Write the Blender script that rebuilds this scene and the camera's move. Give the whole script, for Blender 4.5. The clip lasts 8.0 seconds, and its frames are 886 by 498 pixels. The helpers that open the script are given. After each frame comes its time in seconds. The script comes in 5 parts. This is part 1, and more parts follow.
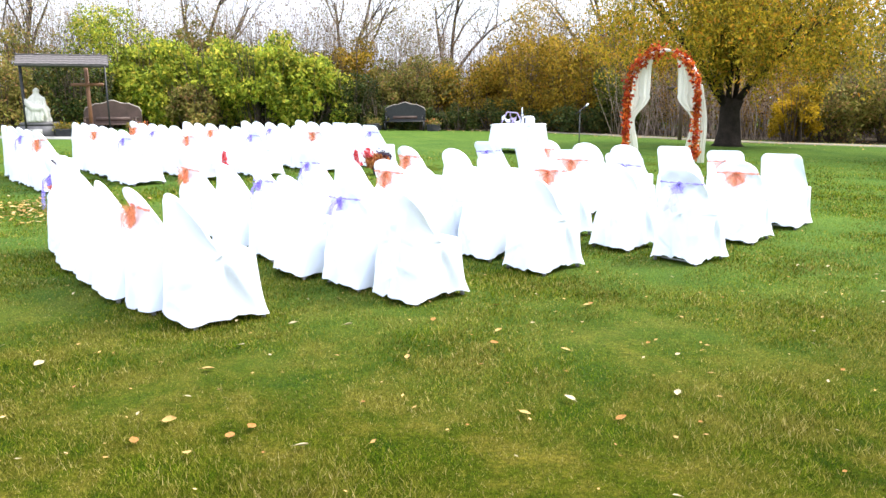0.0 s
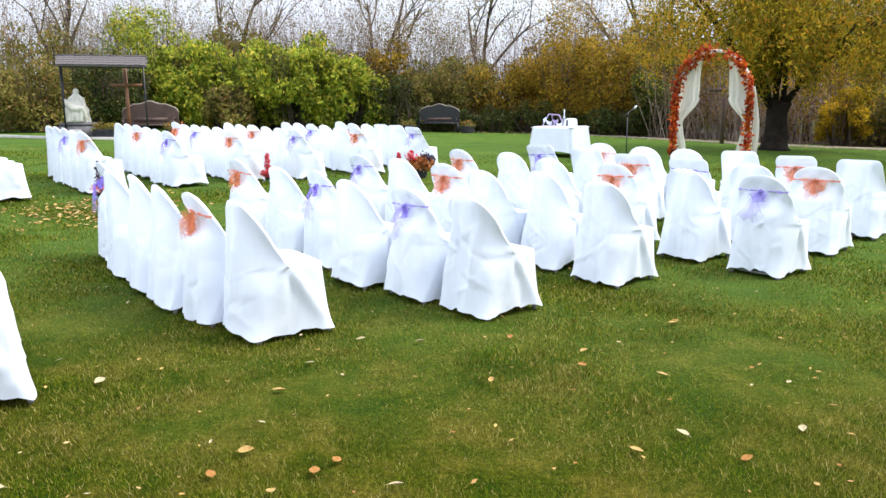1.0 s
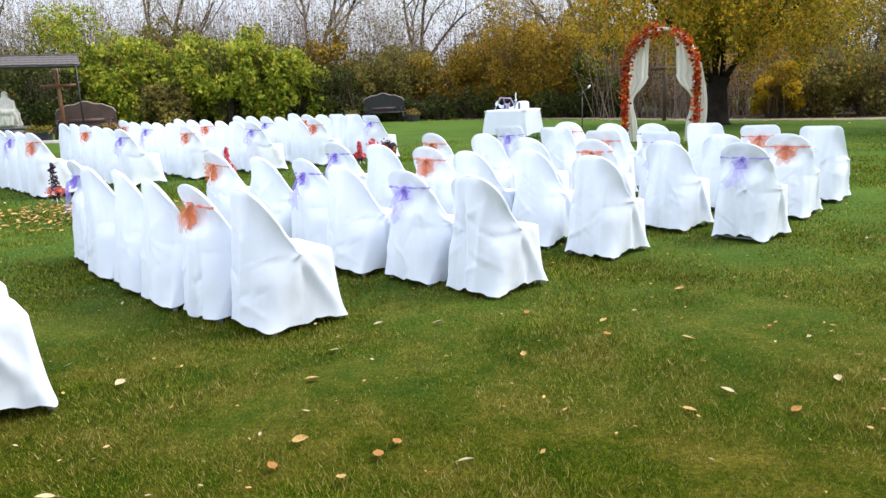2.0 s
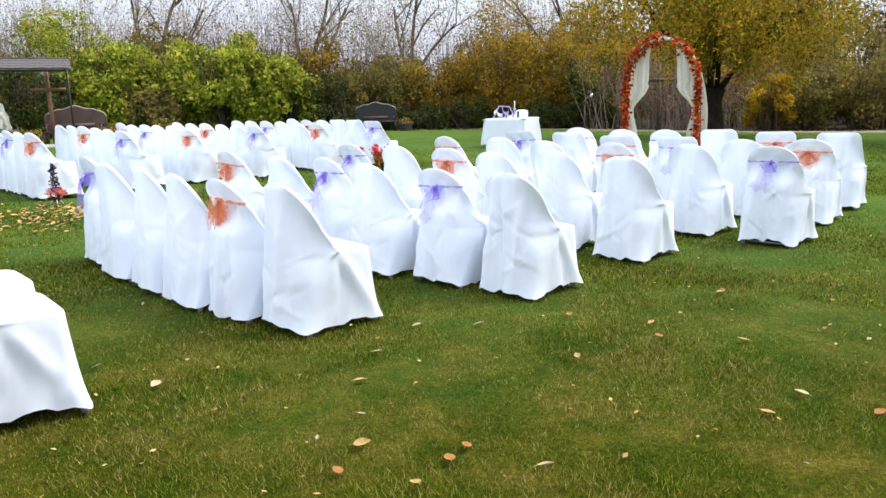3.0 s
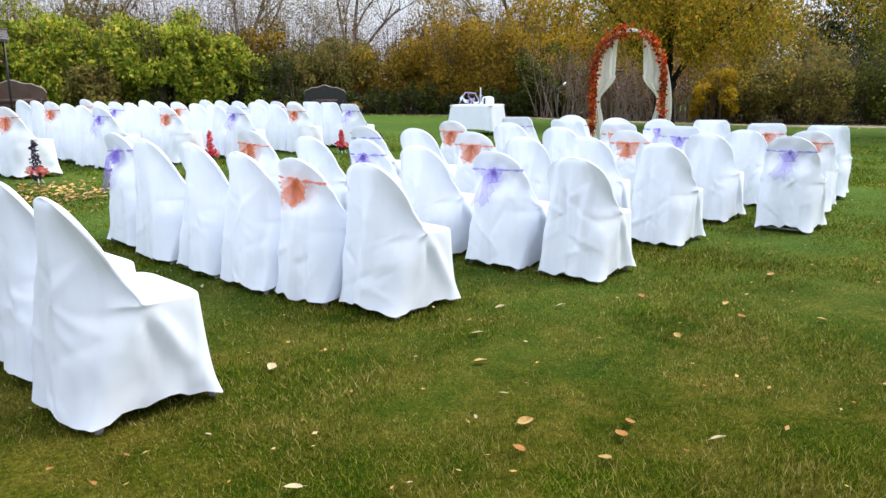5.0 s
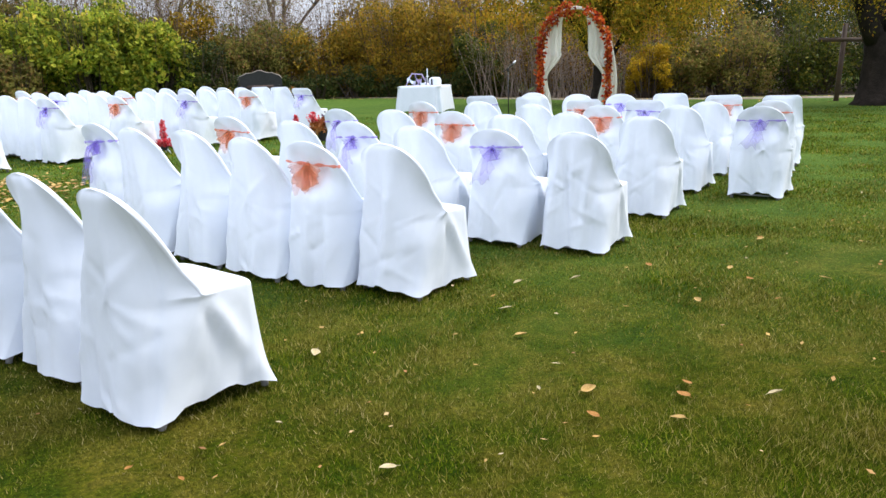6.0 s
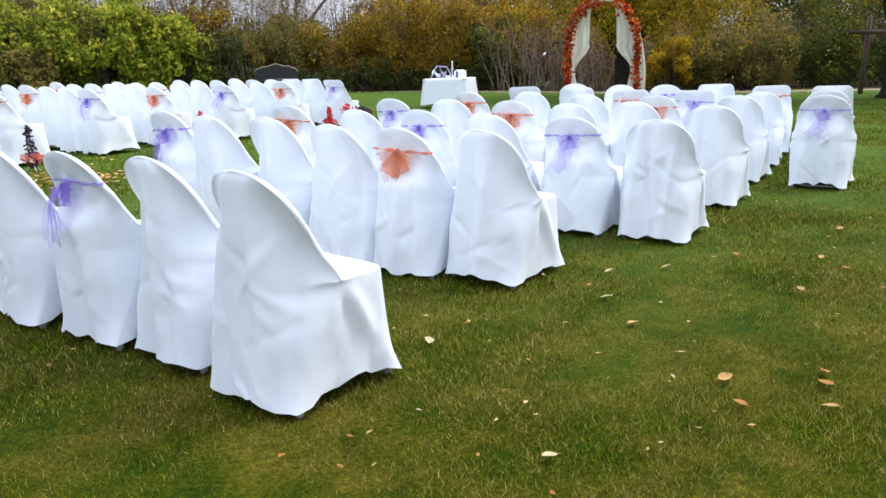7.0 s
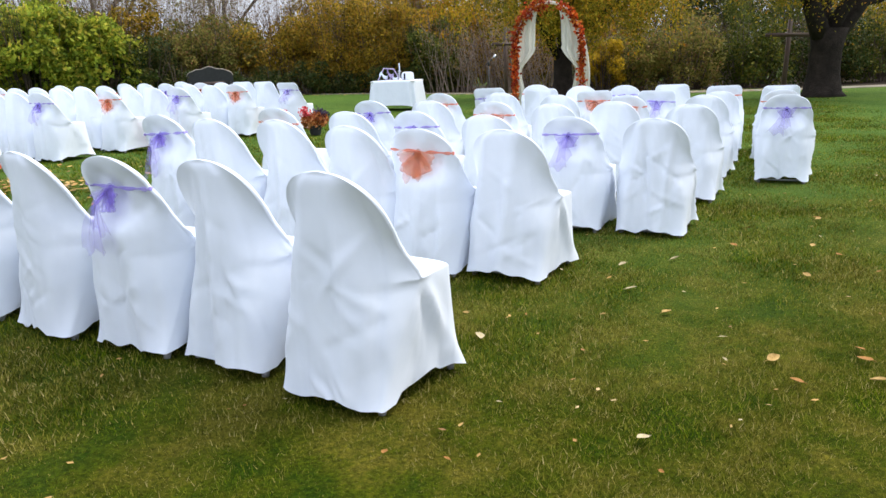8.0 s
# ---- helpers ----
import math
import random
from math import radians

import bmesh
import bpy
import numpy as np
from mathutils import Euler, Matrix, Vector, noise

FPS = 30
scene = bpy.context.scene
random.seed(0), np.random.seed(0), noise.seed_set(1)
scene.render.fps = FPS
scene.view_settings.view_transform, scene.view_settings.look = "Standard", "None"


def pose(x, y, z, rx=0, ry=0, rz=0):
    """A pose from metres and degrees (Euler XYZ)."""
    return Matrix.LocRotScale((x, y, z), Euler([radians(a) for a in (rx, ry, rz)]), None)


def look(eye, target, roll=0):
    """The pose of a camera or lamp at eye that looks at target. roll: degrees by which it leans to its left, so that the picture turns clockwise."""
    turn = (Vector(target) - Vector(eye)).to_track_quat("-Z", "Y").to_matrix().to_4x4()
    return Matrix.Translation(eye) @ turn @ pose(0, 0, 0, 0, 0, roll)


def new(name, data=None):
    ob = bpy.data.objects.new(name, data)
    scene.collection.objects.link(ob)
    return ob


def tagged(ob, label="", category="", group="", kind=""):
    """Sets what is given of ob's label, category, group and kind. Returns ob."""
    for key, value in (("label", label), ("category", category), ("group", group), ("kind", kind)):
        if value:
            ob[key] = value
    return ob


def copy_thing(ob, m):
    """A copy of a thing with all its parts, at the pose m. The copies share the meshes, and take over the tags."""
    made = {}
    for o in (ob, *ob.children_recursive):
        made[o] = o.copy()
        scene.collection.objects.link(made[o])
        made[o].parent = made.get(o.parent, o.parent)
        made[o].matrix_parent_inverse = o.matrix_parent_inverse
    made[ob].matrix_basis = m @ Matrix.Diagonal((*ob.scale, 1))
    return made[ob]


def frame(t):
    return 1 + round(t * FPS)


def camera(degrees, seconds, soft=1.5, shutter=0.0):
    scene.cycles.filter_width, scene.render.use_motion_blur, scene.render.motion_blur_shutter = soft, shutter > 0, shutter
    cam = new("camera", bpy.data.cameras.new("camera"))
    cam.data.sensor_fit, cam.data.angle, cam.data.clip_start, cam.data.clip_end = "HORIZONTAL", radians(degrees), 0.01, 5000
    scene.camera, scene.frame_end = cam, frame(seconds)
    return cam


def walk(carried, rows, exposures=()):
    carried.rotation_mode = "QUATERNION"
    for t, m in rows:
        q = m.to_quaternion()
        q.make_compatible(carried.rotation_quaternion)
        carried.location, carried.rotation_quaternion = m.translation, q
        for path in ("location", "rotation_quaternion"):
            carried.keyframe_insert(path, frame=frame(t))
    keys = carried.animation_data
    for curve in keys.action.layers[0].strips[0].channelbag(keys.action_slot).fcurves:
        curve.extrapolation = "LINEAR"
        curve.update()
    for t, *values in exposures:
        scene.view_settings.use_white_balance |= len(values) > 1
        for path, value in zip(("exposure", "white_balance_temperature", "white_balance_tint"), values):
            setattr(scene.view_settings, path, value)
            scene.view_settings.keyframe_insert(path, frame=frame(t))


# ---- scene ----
cam = camera(63.2, 8.0)
PATH = [
    (0, (0.158, 0.101, 1.476), (0.101, 2.062, 1.087), -0.6),
    (0.5, (-0.052, 0.305, 1.474), (-0.224, 2.271, 1.153), -1.3),
    (1, (-0.191, 0.418, 1.481), (-0.319, 2.376, 1.097), -0.4),
    (1.5, (-0.411, 0.43, 1.449), (-0.442, 2.39, 1.051), -2.3),
    (1.7, (-0.515, 0.427, 1.447), (-0.506, 2.382, 1.023), -3.1),
    (2.8, (-0.918, 0.544, 1.315), (-0.841, 2.508, 0.942), -1.6),
    (3, (-0.995, 0.59, 1.322), (-0.918, 2.551, 0.937), -2.0),
    (3.5, (-1.165, 0.633, 1.324), (-1.129, 2.586, 0.894), -0.6),
    (4, (-1.448, 0.599, 1.325), (-1.191, 2.54, 0.915), -2.6),
    (4.5, (-1.691, 0.589, 1.341), (-1.429, 2.527, 0.923), -0.6),
    (5, (-1.924, 0.667, 1.315), (-1.653, 2.602, 0.89), -0.5),
    (5.2, (-1.998, 0.675, 1.323), (-1.741, 2.597, 0.833), -2.2),
    (6.3, (-2.592, 0.779, 1.281), (-2.117, 2.666, 0.817), -1.6),
    (6.5, (-2.701, 0.804, 1.268), (-2.278, 2.706, 0.818), -1.2),
    (7, (-2.905, 0.913, 1.267), (-2.474, 2.804, 0.779), -2.0),
    (7.5, (-3.136, 0.966, 1.266), (-2.552, 2.83, 0.836), -0.5),
    (8, (-3.45, 1.0, 1.281), (-2.834, 2.839, 0.792), -2.2),
]
walk(cam, [(t, look(eye, target, roll)) for t, eye, target, roll in PATH],
     exposures=[(0, 1.22), (0.5, 1.02), (1, 0.66), (1.5, 0.52), (3, 0.5), (4.5, 0.45), (8, 0.36)])

# ---- sky and light: a bright overcast afternoon ----
SUN_EL, SUN_AZ = 52.0, 78.0
world = bpy.data.worlds.new("overcast_sky")
scene.world = world
world.use_nodes = True
wn = world.node_tree.nodes
sky = wn.new("ShaderNodeTexSky")
sky.sky_type, sky.sun_disc = "NISHITA", False
sky.sun_elevation, sky.sun_rotation = radians(SUN_EL), radians(SUN_AZ)
sky.air_density, sky.dust_density, sky.ozone_density = 1.0, 4.0, 1.0
wn["Background"].inputs["Strength"].default_value = 0.127
# a closed layer of thin cloud over the clear sky
cloud = wn.new("ShaderNodeMixRGB")
cloud.inputs[0].default_value, cloud.inputs[2].default_value = 0.75, (8.5, 9.1, 10.5, 1)
world.node_tree.links.new(sky.outputs[0], cloud.inputs[1])
# an overcast sky is about three times as bright overhead as at the horizon
high, lift, dome = wn.new("ShaderNodeTexCoord"), wn.new("ShaderNodeSeparateXYZ"), wn.new("ShaderNodeMapRange")
world.node_tree.links.new(high.outputs["Generated"], lift.inputs[0])
world.node_tree.links.new(lift.outputs["Z"], dome.inputs["Value"])
dome.inputs["To Min"].default_value, dome.inputs["To Max"].default_value = 0.65, 1.55
scaled = wn.new("ShaderNodeVectorMath")
scaled.operation = "SCALE"
world.node_tree.links.new(cloud.outputs[0], scaled.inputs[0])
world.node_tree.links.new(dome.outputs[0], scaled.inputs["Scale"])
world.node_tree.links.new(scaled.outputs[0], wn["Background"].inputs["Color"])
sun = new("sun", bpy.data.lights.new("sun", "SUN"))
sun.data.energy, sun.data.angle, sun.data.color = 2.4, radians(25), (1.0, 0.97, 0.9)
sun.matrix_world = look((0, 0, 0), (-math.sin(radians(SUN_AZ)), -math.cos(radians(SUN_AZ)), -math.tan(radians(SUN_EL))))


# ---- materials ----
def shader(name):
    m = bpy.data.materials.new(name)
    m.use_nodes = True
    return m, m.node_tree.nodes, m.node_tree.links


def ramp(nodes, links, src, stops):
    r = nodes.new("ShaderNodeValToRGB")
    e = r.color_ramp.elements
    while len(e) < len(stops):
        e.new(0.5)
    for el, (p, c) in zip(e, stops):
        el.position, el.color = p, (*c, 1)
    links.new(src, r.inputs[0])
    return r.outputs[0]


def noise_tex(nodes, links, scale, detail=6, rough=0.6, coord="Object"):
    tc = nodes.new("ShaderNodeTexCoord")
    n = nodes.new("ShaderNodeTexNoise")
    n.inputs["Scale"].default_value, n.inputs["Detail"].default_value, n.inputs["Roughness"].default_value = scale, detail, rough
    links.new(tc.outputs[coord], n.inputs["Vector"])
    return n.outputs[0]


def mixed(nodes, links, a, b, how="MULTIPLY", fac=1.0):
    m = nodes.new("ShaderNodeMixRGB")
    m.blend_type = how
    m.inputs[0].default_value = fac
    links.new(a, m.inputs[1])
    links.new(b, m.inputs[2])
    return m.outputs[0]


def surface(name, dark, light, scale, fine, rough=0.7, bump=0.2, metal=0.0, bump_dist=0.01, sheen=0.0):
    """A solid surface whose colour varies at a coarse and a fine scale, with relief from the fine one."""
    m, n, l = shader(name)
    p = n["Principled BSDF"]
    a = ramp(n, l, noise_tex(n, l, scale), [(0.3, dark), (0.7, light)])
    f = noise_tex(n, l, fine, 8)
    b = ramp(n, l, f, [(0.25, (0.72, 0.72, 0.72)), (0.7, (1, 1, 1))])
    l.new(mixed(n, l, a, b), p.inputs["Base Color"])
    p.inputs["Roughness"].default_value, p.inputs["Metallic"].default_value = rough, metal
    p.inputs["Sheen Weight"].default_value = sheen
    p.inputs["Specular IOR Level"].default_value = 0.5 if rough < 0.7 else 0.15
    bp = n.new("ShaderNodeBump")
    bp.inputs["Strength"].default_value, bp.inputs["Distance"].default_value = bump, bump_dist
    l.new(f, bp.inputs["Height"])
    l.new(bp.outputs[0], p.inputs["Normal"])
    return m


def leafy(name, stops, through_share=0.42, rough=0.6):
    """Leaves: each one has its own colour, and lets some light through."""
    m, n, l = shader(name)
    p = n["Principled BSDF"]
    g = n.new("ShaderNodeNewGeometry")
    c = ramp(n, l, g.outputs["Random Per Island"], stops)
    big = ramp(n, l, noise_tex(n, l, 1.3, 4), [(0.3, (0.58, 0.55, 0.55)), (0.7, (1.55, 1.45, 1.3))])
    col = mixed(n, l, c, big)
    l.new(col, p.inputs["Base Color"])
    p.inputs["Roughness"].default_value = rough
    p.inputs["Specular IOR Level"].default_value = 0.12
    t = n.new("ShaderNodeBsdfTranslucent")
    l.new(col, t.inputs["Color"])
    x = n.new("ShaderNodeMixShader")
    x.inputs[0].default_value = through_share
    l.new(p.outputs[0], x.inputs[1])
    l.new(t.outputs[0], x.inputs[2])
    l.new(x.outputs[0], n["Material Output"].inputs["Surface"])
    return m


def blades(name, stops, through_share, rough):
    """Grass: each blade has its own colour, and whole patches have dried to straw."""
    m = leafy(name, stops, through_share, rough)
    n, l = m.node_tree.nodes, m.node_tree.links
    p = n["Principled BSDF"]
    src = p.inputs["Base Color"].links[0].from_socket
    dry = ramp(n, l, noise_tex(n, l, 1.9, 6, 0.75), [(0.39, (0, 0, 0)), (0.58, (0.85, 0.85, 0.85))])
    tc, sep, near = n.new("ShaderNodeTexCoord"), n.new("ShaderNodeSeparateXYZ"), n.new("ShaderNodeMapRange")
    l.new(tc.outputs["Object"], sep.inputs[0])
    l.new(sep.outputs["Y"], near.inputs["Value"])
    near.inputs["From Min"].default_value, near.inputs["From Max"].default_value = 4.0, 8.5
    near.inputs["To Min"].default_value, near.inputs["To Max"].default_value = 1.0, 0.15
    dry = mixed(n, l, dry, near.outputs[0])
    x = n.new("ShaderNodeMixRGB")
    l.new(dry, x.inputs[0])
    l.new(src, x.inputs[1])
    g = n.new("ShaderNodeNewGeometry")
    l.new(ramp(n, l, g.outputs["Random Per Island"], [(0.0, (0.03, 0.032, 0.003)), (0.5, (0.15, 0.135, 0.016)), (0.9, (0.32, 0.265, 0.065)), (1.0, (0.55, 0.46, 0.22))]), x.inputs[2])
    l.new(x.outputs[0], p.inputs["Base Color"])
    for node in list(n):
        if node.bl_idname == "ShaderNodeBsdfTranslucent":
            l.new(x.outputs[0], node.inputs["Color"])
    return m


def tulle(name, colour, clear):
    """Fine netting: part of the light passes straight through, the threads scatter the rest."""
    m, n, l = shader(name)
    d, t, c = n.new("ShaderNodeBsdfDiffuse"), n.new("ShaderNodeBsdfTranslucent"), n.new("ShaderNodeBsdfTransparent")
    f = ramp(n, l, noise_tex(n, l, 60, 3), [(0.2, tuple(0.95 * v for v in colour)), (0.8, colour)])
    l.new(f, d.inputs["Color"])
    l.new(f, t.inputs["Color"])
    x, y = n.new("ShaderNodeMixShader"), n.new("ShaderNodeMixShader")
    x.inputs[0].default_value, y.inputs[0].default_value = 0.45, clear
    l.new(d.outputs[0], x.inputs[1])
    l.new(t.outputs[0], x.inputs[2])
    l.new(x.outputs[0], y.inputs[1])
    l.new(c.outputs[0], y.inputs[2])
    l.new(y.outputs[0], n["Material Output"].inputs["Surface"])
    return m


def cloth_material():
    m, n, l = shader("white_polyester_cloth")
    p = n["Principled BSDF"]
    a = ramp(n, l, noise_tex(n, l, 5, 4), [(0.3, (0.775, 0.825, 0.905)), (0.7, (0.82, 0.865, 0.94))])
    l.new(a, p.inputs["Base Color"])
    p.inputs["Roughness"].default_value = 0.55
    p.inputs["Sheen Weight"].default_value = 0.1
    # soft creases pressed into the cloth, stretched downwards
    tc, mp = n.new("ShaderNodeTexCoord"), n.new("ShaderNodeMapping")
    mp.inputs["Scale"].default_value = (1.0, 1.0, 0.6)
    mp.inputs["Rotation"].default_value = (0.25, 0.35, 0)
    l.new(tc.outputs["Object"], mp.inputs["Vector"])
    w = n.new("ShaderNodeTexNoise")
    w.inputs["Scale"].default_value, w.inputs["Detail"].default_value, w.inputs["Distortion"].default_value = 5.0, 2.0, 0.4
    l.new(mp.outputs[0], w.inputs["Vector"])
    b = n.new("ShaderNodeBump")
    b.inputs["Strength"].default_value, b.inputs["Distance"].default_value = 0.4, 0.035
    l.new(w.outputs[0], b.inputs["Height"])
    f = n.new("ShaderNodeTexNoise")
    f.inputs["Scale"].default_value = 420
    l.new(tc.outputs["Object"], f.inputs["Vector"])
    b2 = n.new("ShaderNodeBump")
    b2.inputs["Strength"].default_value, b2.inputs["Distance"].default_value = 0.15, 0.002
    l.new(f.outputs[0], b2.inputs["Height"])
    l.new(b.outputs[0], b2.inputs["Normal"])
    l.new(b2.outputs[0], p.inputs["Normal"])
    t = n.new("ShaderNodeBsdfTranslucent")
    l.new(a, t.inputs["Color"])
    x = n.new("ShaderNodeMixShader")
    x.inputs[0].default_value = 0.02
    l.new(p.outputs[0], x.inputs[1])
    l.new(t.outputs[0], x.inputs[2])
    l.new(x.outputs[0], n["Material Output"].inputs["Surface"])
    return m


def lawn_material():
    m, n, l = shader("lawn_turf")
    p = n["Principled BSDF"]
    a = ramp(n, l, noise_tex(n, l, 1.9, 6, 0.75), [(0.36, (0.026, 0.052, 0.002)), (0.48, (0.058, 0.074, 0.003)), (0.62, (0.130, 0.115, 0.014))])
    b = ramp(n, l, noise_tex(n, l, 60, 10, 0.75), [(0.3, (0.22, 0.24, 0.2)), (0.52, (0.9, 0.9, 0.9)), (0.72, (2.0, 1.8, 1.5))])
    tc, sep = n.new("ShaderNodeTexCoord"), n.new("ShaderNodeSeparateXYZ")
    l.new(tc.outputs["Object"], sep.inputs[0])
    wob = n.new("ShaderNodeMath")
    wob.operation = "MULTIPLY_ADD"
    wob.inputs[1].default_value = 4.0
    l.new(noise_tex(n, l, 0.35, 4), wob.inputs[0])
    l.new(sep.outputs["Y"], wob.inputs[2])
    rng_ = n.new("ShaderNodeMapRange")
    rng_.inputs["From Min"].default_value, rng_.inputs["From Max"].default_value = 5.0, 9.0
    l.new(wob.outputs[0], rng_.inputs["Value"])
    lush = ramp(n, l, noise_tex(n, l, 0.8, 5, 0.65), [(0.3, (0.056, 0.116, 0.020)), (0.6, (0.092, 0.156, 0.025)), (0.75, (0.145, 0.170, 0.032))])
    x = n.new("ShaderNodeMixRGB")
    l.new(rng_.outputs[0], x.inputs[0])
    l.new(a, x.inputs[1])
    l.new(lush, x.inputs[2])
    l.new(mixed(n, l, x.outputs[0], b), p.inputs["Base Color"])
    p.inputs["Roughness"].default_value = 0.9
    p.inputs["Specular IOR Level"].default_value = 0.04
    f = noise_tex(n, l, 60, 8, 0.7)
    bp = n.new("ShaderNodeBump")
    bp.inputs["Strength"].default_value, bp.inputs["Distance"].default_value = 0.8, 0.03
    l.new(f, bp.inputs["Height"])
    l.new(bp.outputs[0], p.inputs["Normal"])
    return m


M_CLOTH = cloth_material()
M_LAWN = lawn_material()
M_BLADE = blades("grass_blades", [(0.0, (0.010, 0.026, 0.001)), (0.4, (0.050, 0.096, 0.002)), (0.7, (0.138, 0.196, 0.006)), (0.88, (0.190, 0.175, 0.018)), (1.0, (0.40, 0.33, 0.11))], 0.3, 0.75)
M_BLADE.node_tree.nodes["Principled BSDF"].inputs["Specular IOR Level"].default_value = 0.04
M_LITTER = leafy("fallen_leaves", [(0.0, (0.42, 0.25, 0.08)), (0.4, (0.55, 0.38, 0.14)), (0.7, (0.30, 0.13, 0.045)), (1.0, (0.65, 0.52, 0.28))], 0.2)
M_LILAC = leafy("green_shrub_leaves", [(0.0, (0.07, 0.12, 0.018)), (0.45, (0.27, 0.36, 0.042)), (0.82, (0.48, 0.51, 0.062)), (1.0, (0.66, 0.53, 0.09))])
# dark green leaf; on the right-hand shrubs its darkness stands for shade
M_DARKLEAF = leafy("dark_green_and_shaded_leaves", [(0.0, (0.02, 0.04, 0.01)), (0.6, (0.045, 0.07, 0.015)), (1.0, (0.12, 0.10, 0.025))], 0.2)
M_OLIVE = leafy("turning_olive_leaves", [(0.0, (0.08, 0.095, 0.022)), (0.5, (0.22, 0.22, 0.055)), (0.8, (0.33, 0.27, 0.08)), (1.0, (0.27, 0.14, 0.07))])
M_GOLD = leafy("golden_olive_leaves", [(0.0, (0.10, 0.085, 0.014)), (0.4, (0.27, 0.21, 0.03)), (0.75, (0.44, 0.31, 0.035)), (1.0, (0.38, 0.20, 0.035))], 0.5)
# green leaf behind the arch, and shade painted as leaf colour further right
M_SHADE = leafy("mid_green_and_shaded_leaves", [(0.0, (0.03, 0.05, 0.01)), (0.6, (0.09, 0.12, 0.02)), (1.0, (0.20, 0.18, 0.03))], 0.3)
M_YELLOW = leafy("yellow_autumn_leaves", [(0.0, (0.13, 0.11, 0.01)), (0.4, (0.34, 0.23, 0.015)), (0.75, (0.52, 0.33, 0.02)), (1.0, (0.44, 0.19, 0.02))], 0.5)
M_BRIGHT = leafy("bright_yellow_leaves", [(0.0, (0.20, 0.15, 0.01)), (0.5, (0.45, 0.32, 0.02)), (1.0, (0.55, 0.38, 0.03))], 0.5)
M_WILLOW = leafy("yellow_green_tree_leaves", [(0.0, (0.07, 0.08, 0.010)), (0.4, (0.24, 0.22, 0.02)), (0.8, (0.50, 0.37, 0.03)), (1.0, (0.50, 0.22, 0.03))], 0.5)
M_BROWNLEAF = leafy("dry_brown_leaves", [(0.0, (0.06, 0.04, 0.02)), (0.6, (0.16, 0.09, 0.035)), (1.0, (0.26, 0.15, 0.05))], 0.25)
M_GARLAND = leafy("orange_red_silk_leaves", [(0.0, (0.10, 0.012, 0.01)), (0.3, (0.34, 0.03, 0.012)), (0.65, (0.55, 0.10, 0.02)), (0.9, (0.62, 0.22, 0.04)), (1.0, (0.25, 0.14, 0.03))], 0.2)
M_TWIG = surface("grey_brown_twigs", (0.22, 0.165, 0.13), (0.40, 0.32, 0.27), 3, 40)
M_STEM = surface("brown_shrub_stems", (0.07, 0.05, 0.04), (0.16, 0.12, 0.095), 3, 40)
M_BARK = surface("dark_furrowed_bark", (0.014, 0.011, 0.009), (0.046, 0.036, 0.029), 4, 22, 1.0, 0.9, 0, 0.04)
M_METAL = surface("grey_painted_steel", (0.35, 0.36, 0.37), (0.5, 0.5, 0.52), 8, 60, 0.4, 0.1, 0.6)
M_RUBBER = surface("grey_rubber", (0.25, 0.25, 0.25), (0.35, 0.35, 0.35), 20, 90, 0.8)
M_BLACK = surface("black_powder_coat", (0.012, 0.012, 0.013), (0.025, 0.025, 0.027), 12, 70, 0.45)
M_STONE = surface("pale_cast_stone", (0.62, 0.60, 0.52), (0.80, 0.78, 0.70), 5, 45, 0.85, 0.35)
M_PLINTH = surface("dark_granite", (0.09, 0.085, 0.09), (0.16, 0.15, 0.155), 6, 80, 0.5)
M_KERB = surface("weathered_concrete_edging", (0.38, 0.36, 0.33), (0.58, 0.56, 0.52), 3, 50, 0.9, 0.4)
M_PATH = surface("dry_leaf_strewn_gravel", (0.20, 0.17, 0.125), (0.36, 0.32, 0.25), 2.2, 45, 0.95, 0.6)
M_SOIL = surface("dark_woodland_soil", (0.035, 0.028, 0.02), (0.09, 0.065, 0.04), 1.5, 25, 0.95, 0.8, 0, 0.03)
M_WOOD = surface("reddish_brown_stained_wood", (0.16, 0.065, 0.03), (0.28, 0.13, 0.06), 3, 40, 0.6, 0.3)
M_DARKWOOD = surface("dark_brown_wood", (0.075, 0.045, 0.034), (0.15, 0.09, 0.07), 3, 45, 0.6, 0.3)
M_RAIL = surface("pale_rail_wood", (0.30, 0.25, 0.21), (0.46, 0.40, 0.34), 4, 50, 0.75, 0.3)
M_SHINGLE = surface("grey_brown_shingles", (0.10, 0.09, 0.09), (0.20, 0.18, 0.175), 5, 50, 0.9, 0.5)
M_POT = surface("charcoal_planter", (0.03, 0.03, 0.035), (0.06, 0.06, 0.065), 6, 60, 0.7)
M_ORANGE = tulle("orange_tulle", (1.0, 0.40, 0.20), 0.70)
M_LILAC_NET = tulle("lilac_tulle", (0.50, 0.38, 1.0), 0.76)
M_ORANGE_BAND = tulle("gathered_orange_tulle", (1.0, 0.36, 0.24), 0.3)
M_LILAC_BAND = tulle("gathered_lilac_tulle", (0.52, 0.42, 0.95), 0.35)
M_WHITE_NET = tulle("white_sheer_curtain", (0.85, 0.85, 0.80), 0.22)
M_WHITE = surface("white_enamel", (0.75, 0.75, 0.74), (0.85, 0.85, 0.84), 8, 60, 0.4)
M_LILAC_RIBBON = surface("lilac_satin_ribbon", (0.36, 0.28, 0.48), (0.55, 0.46, 0.66), 8, 60, 0.4)
M_SILVER = surface("brushed_silver", (0.6, 0.6, 0.62), (0.75, 0.75, 0.77), 10, 90, 0.3, 0.1, 0.9)
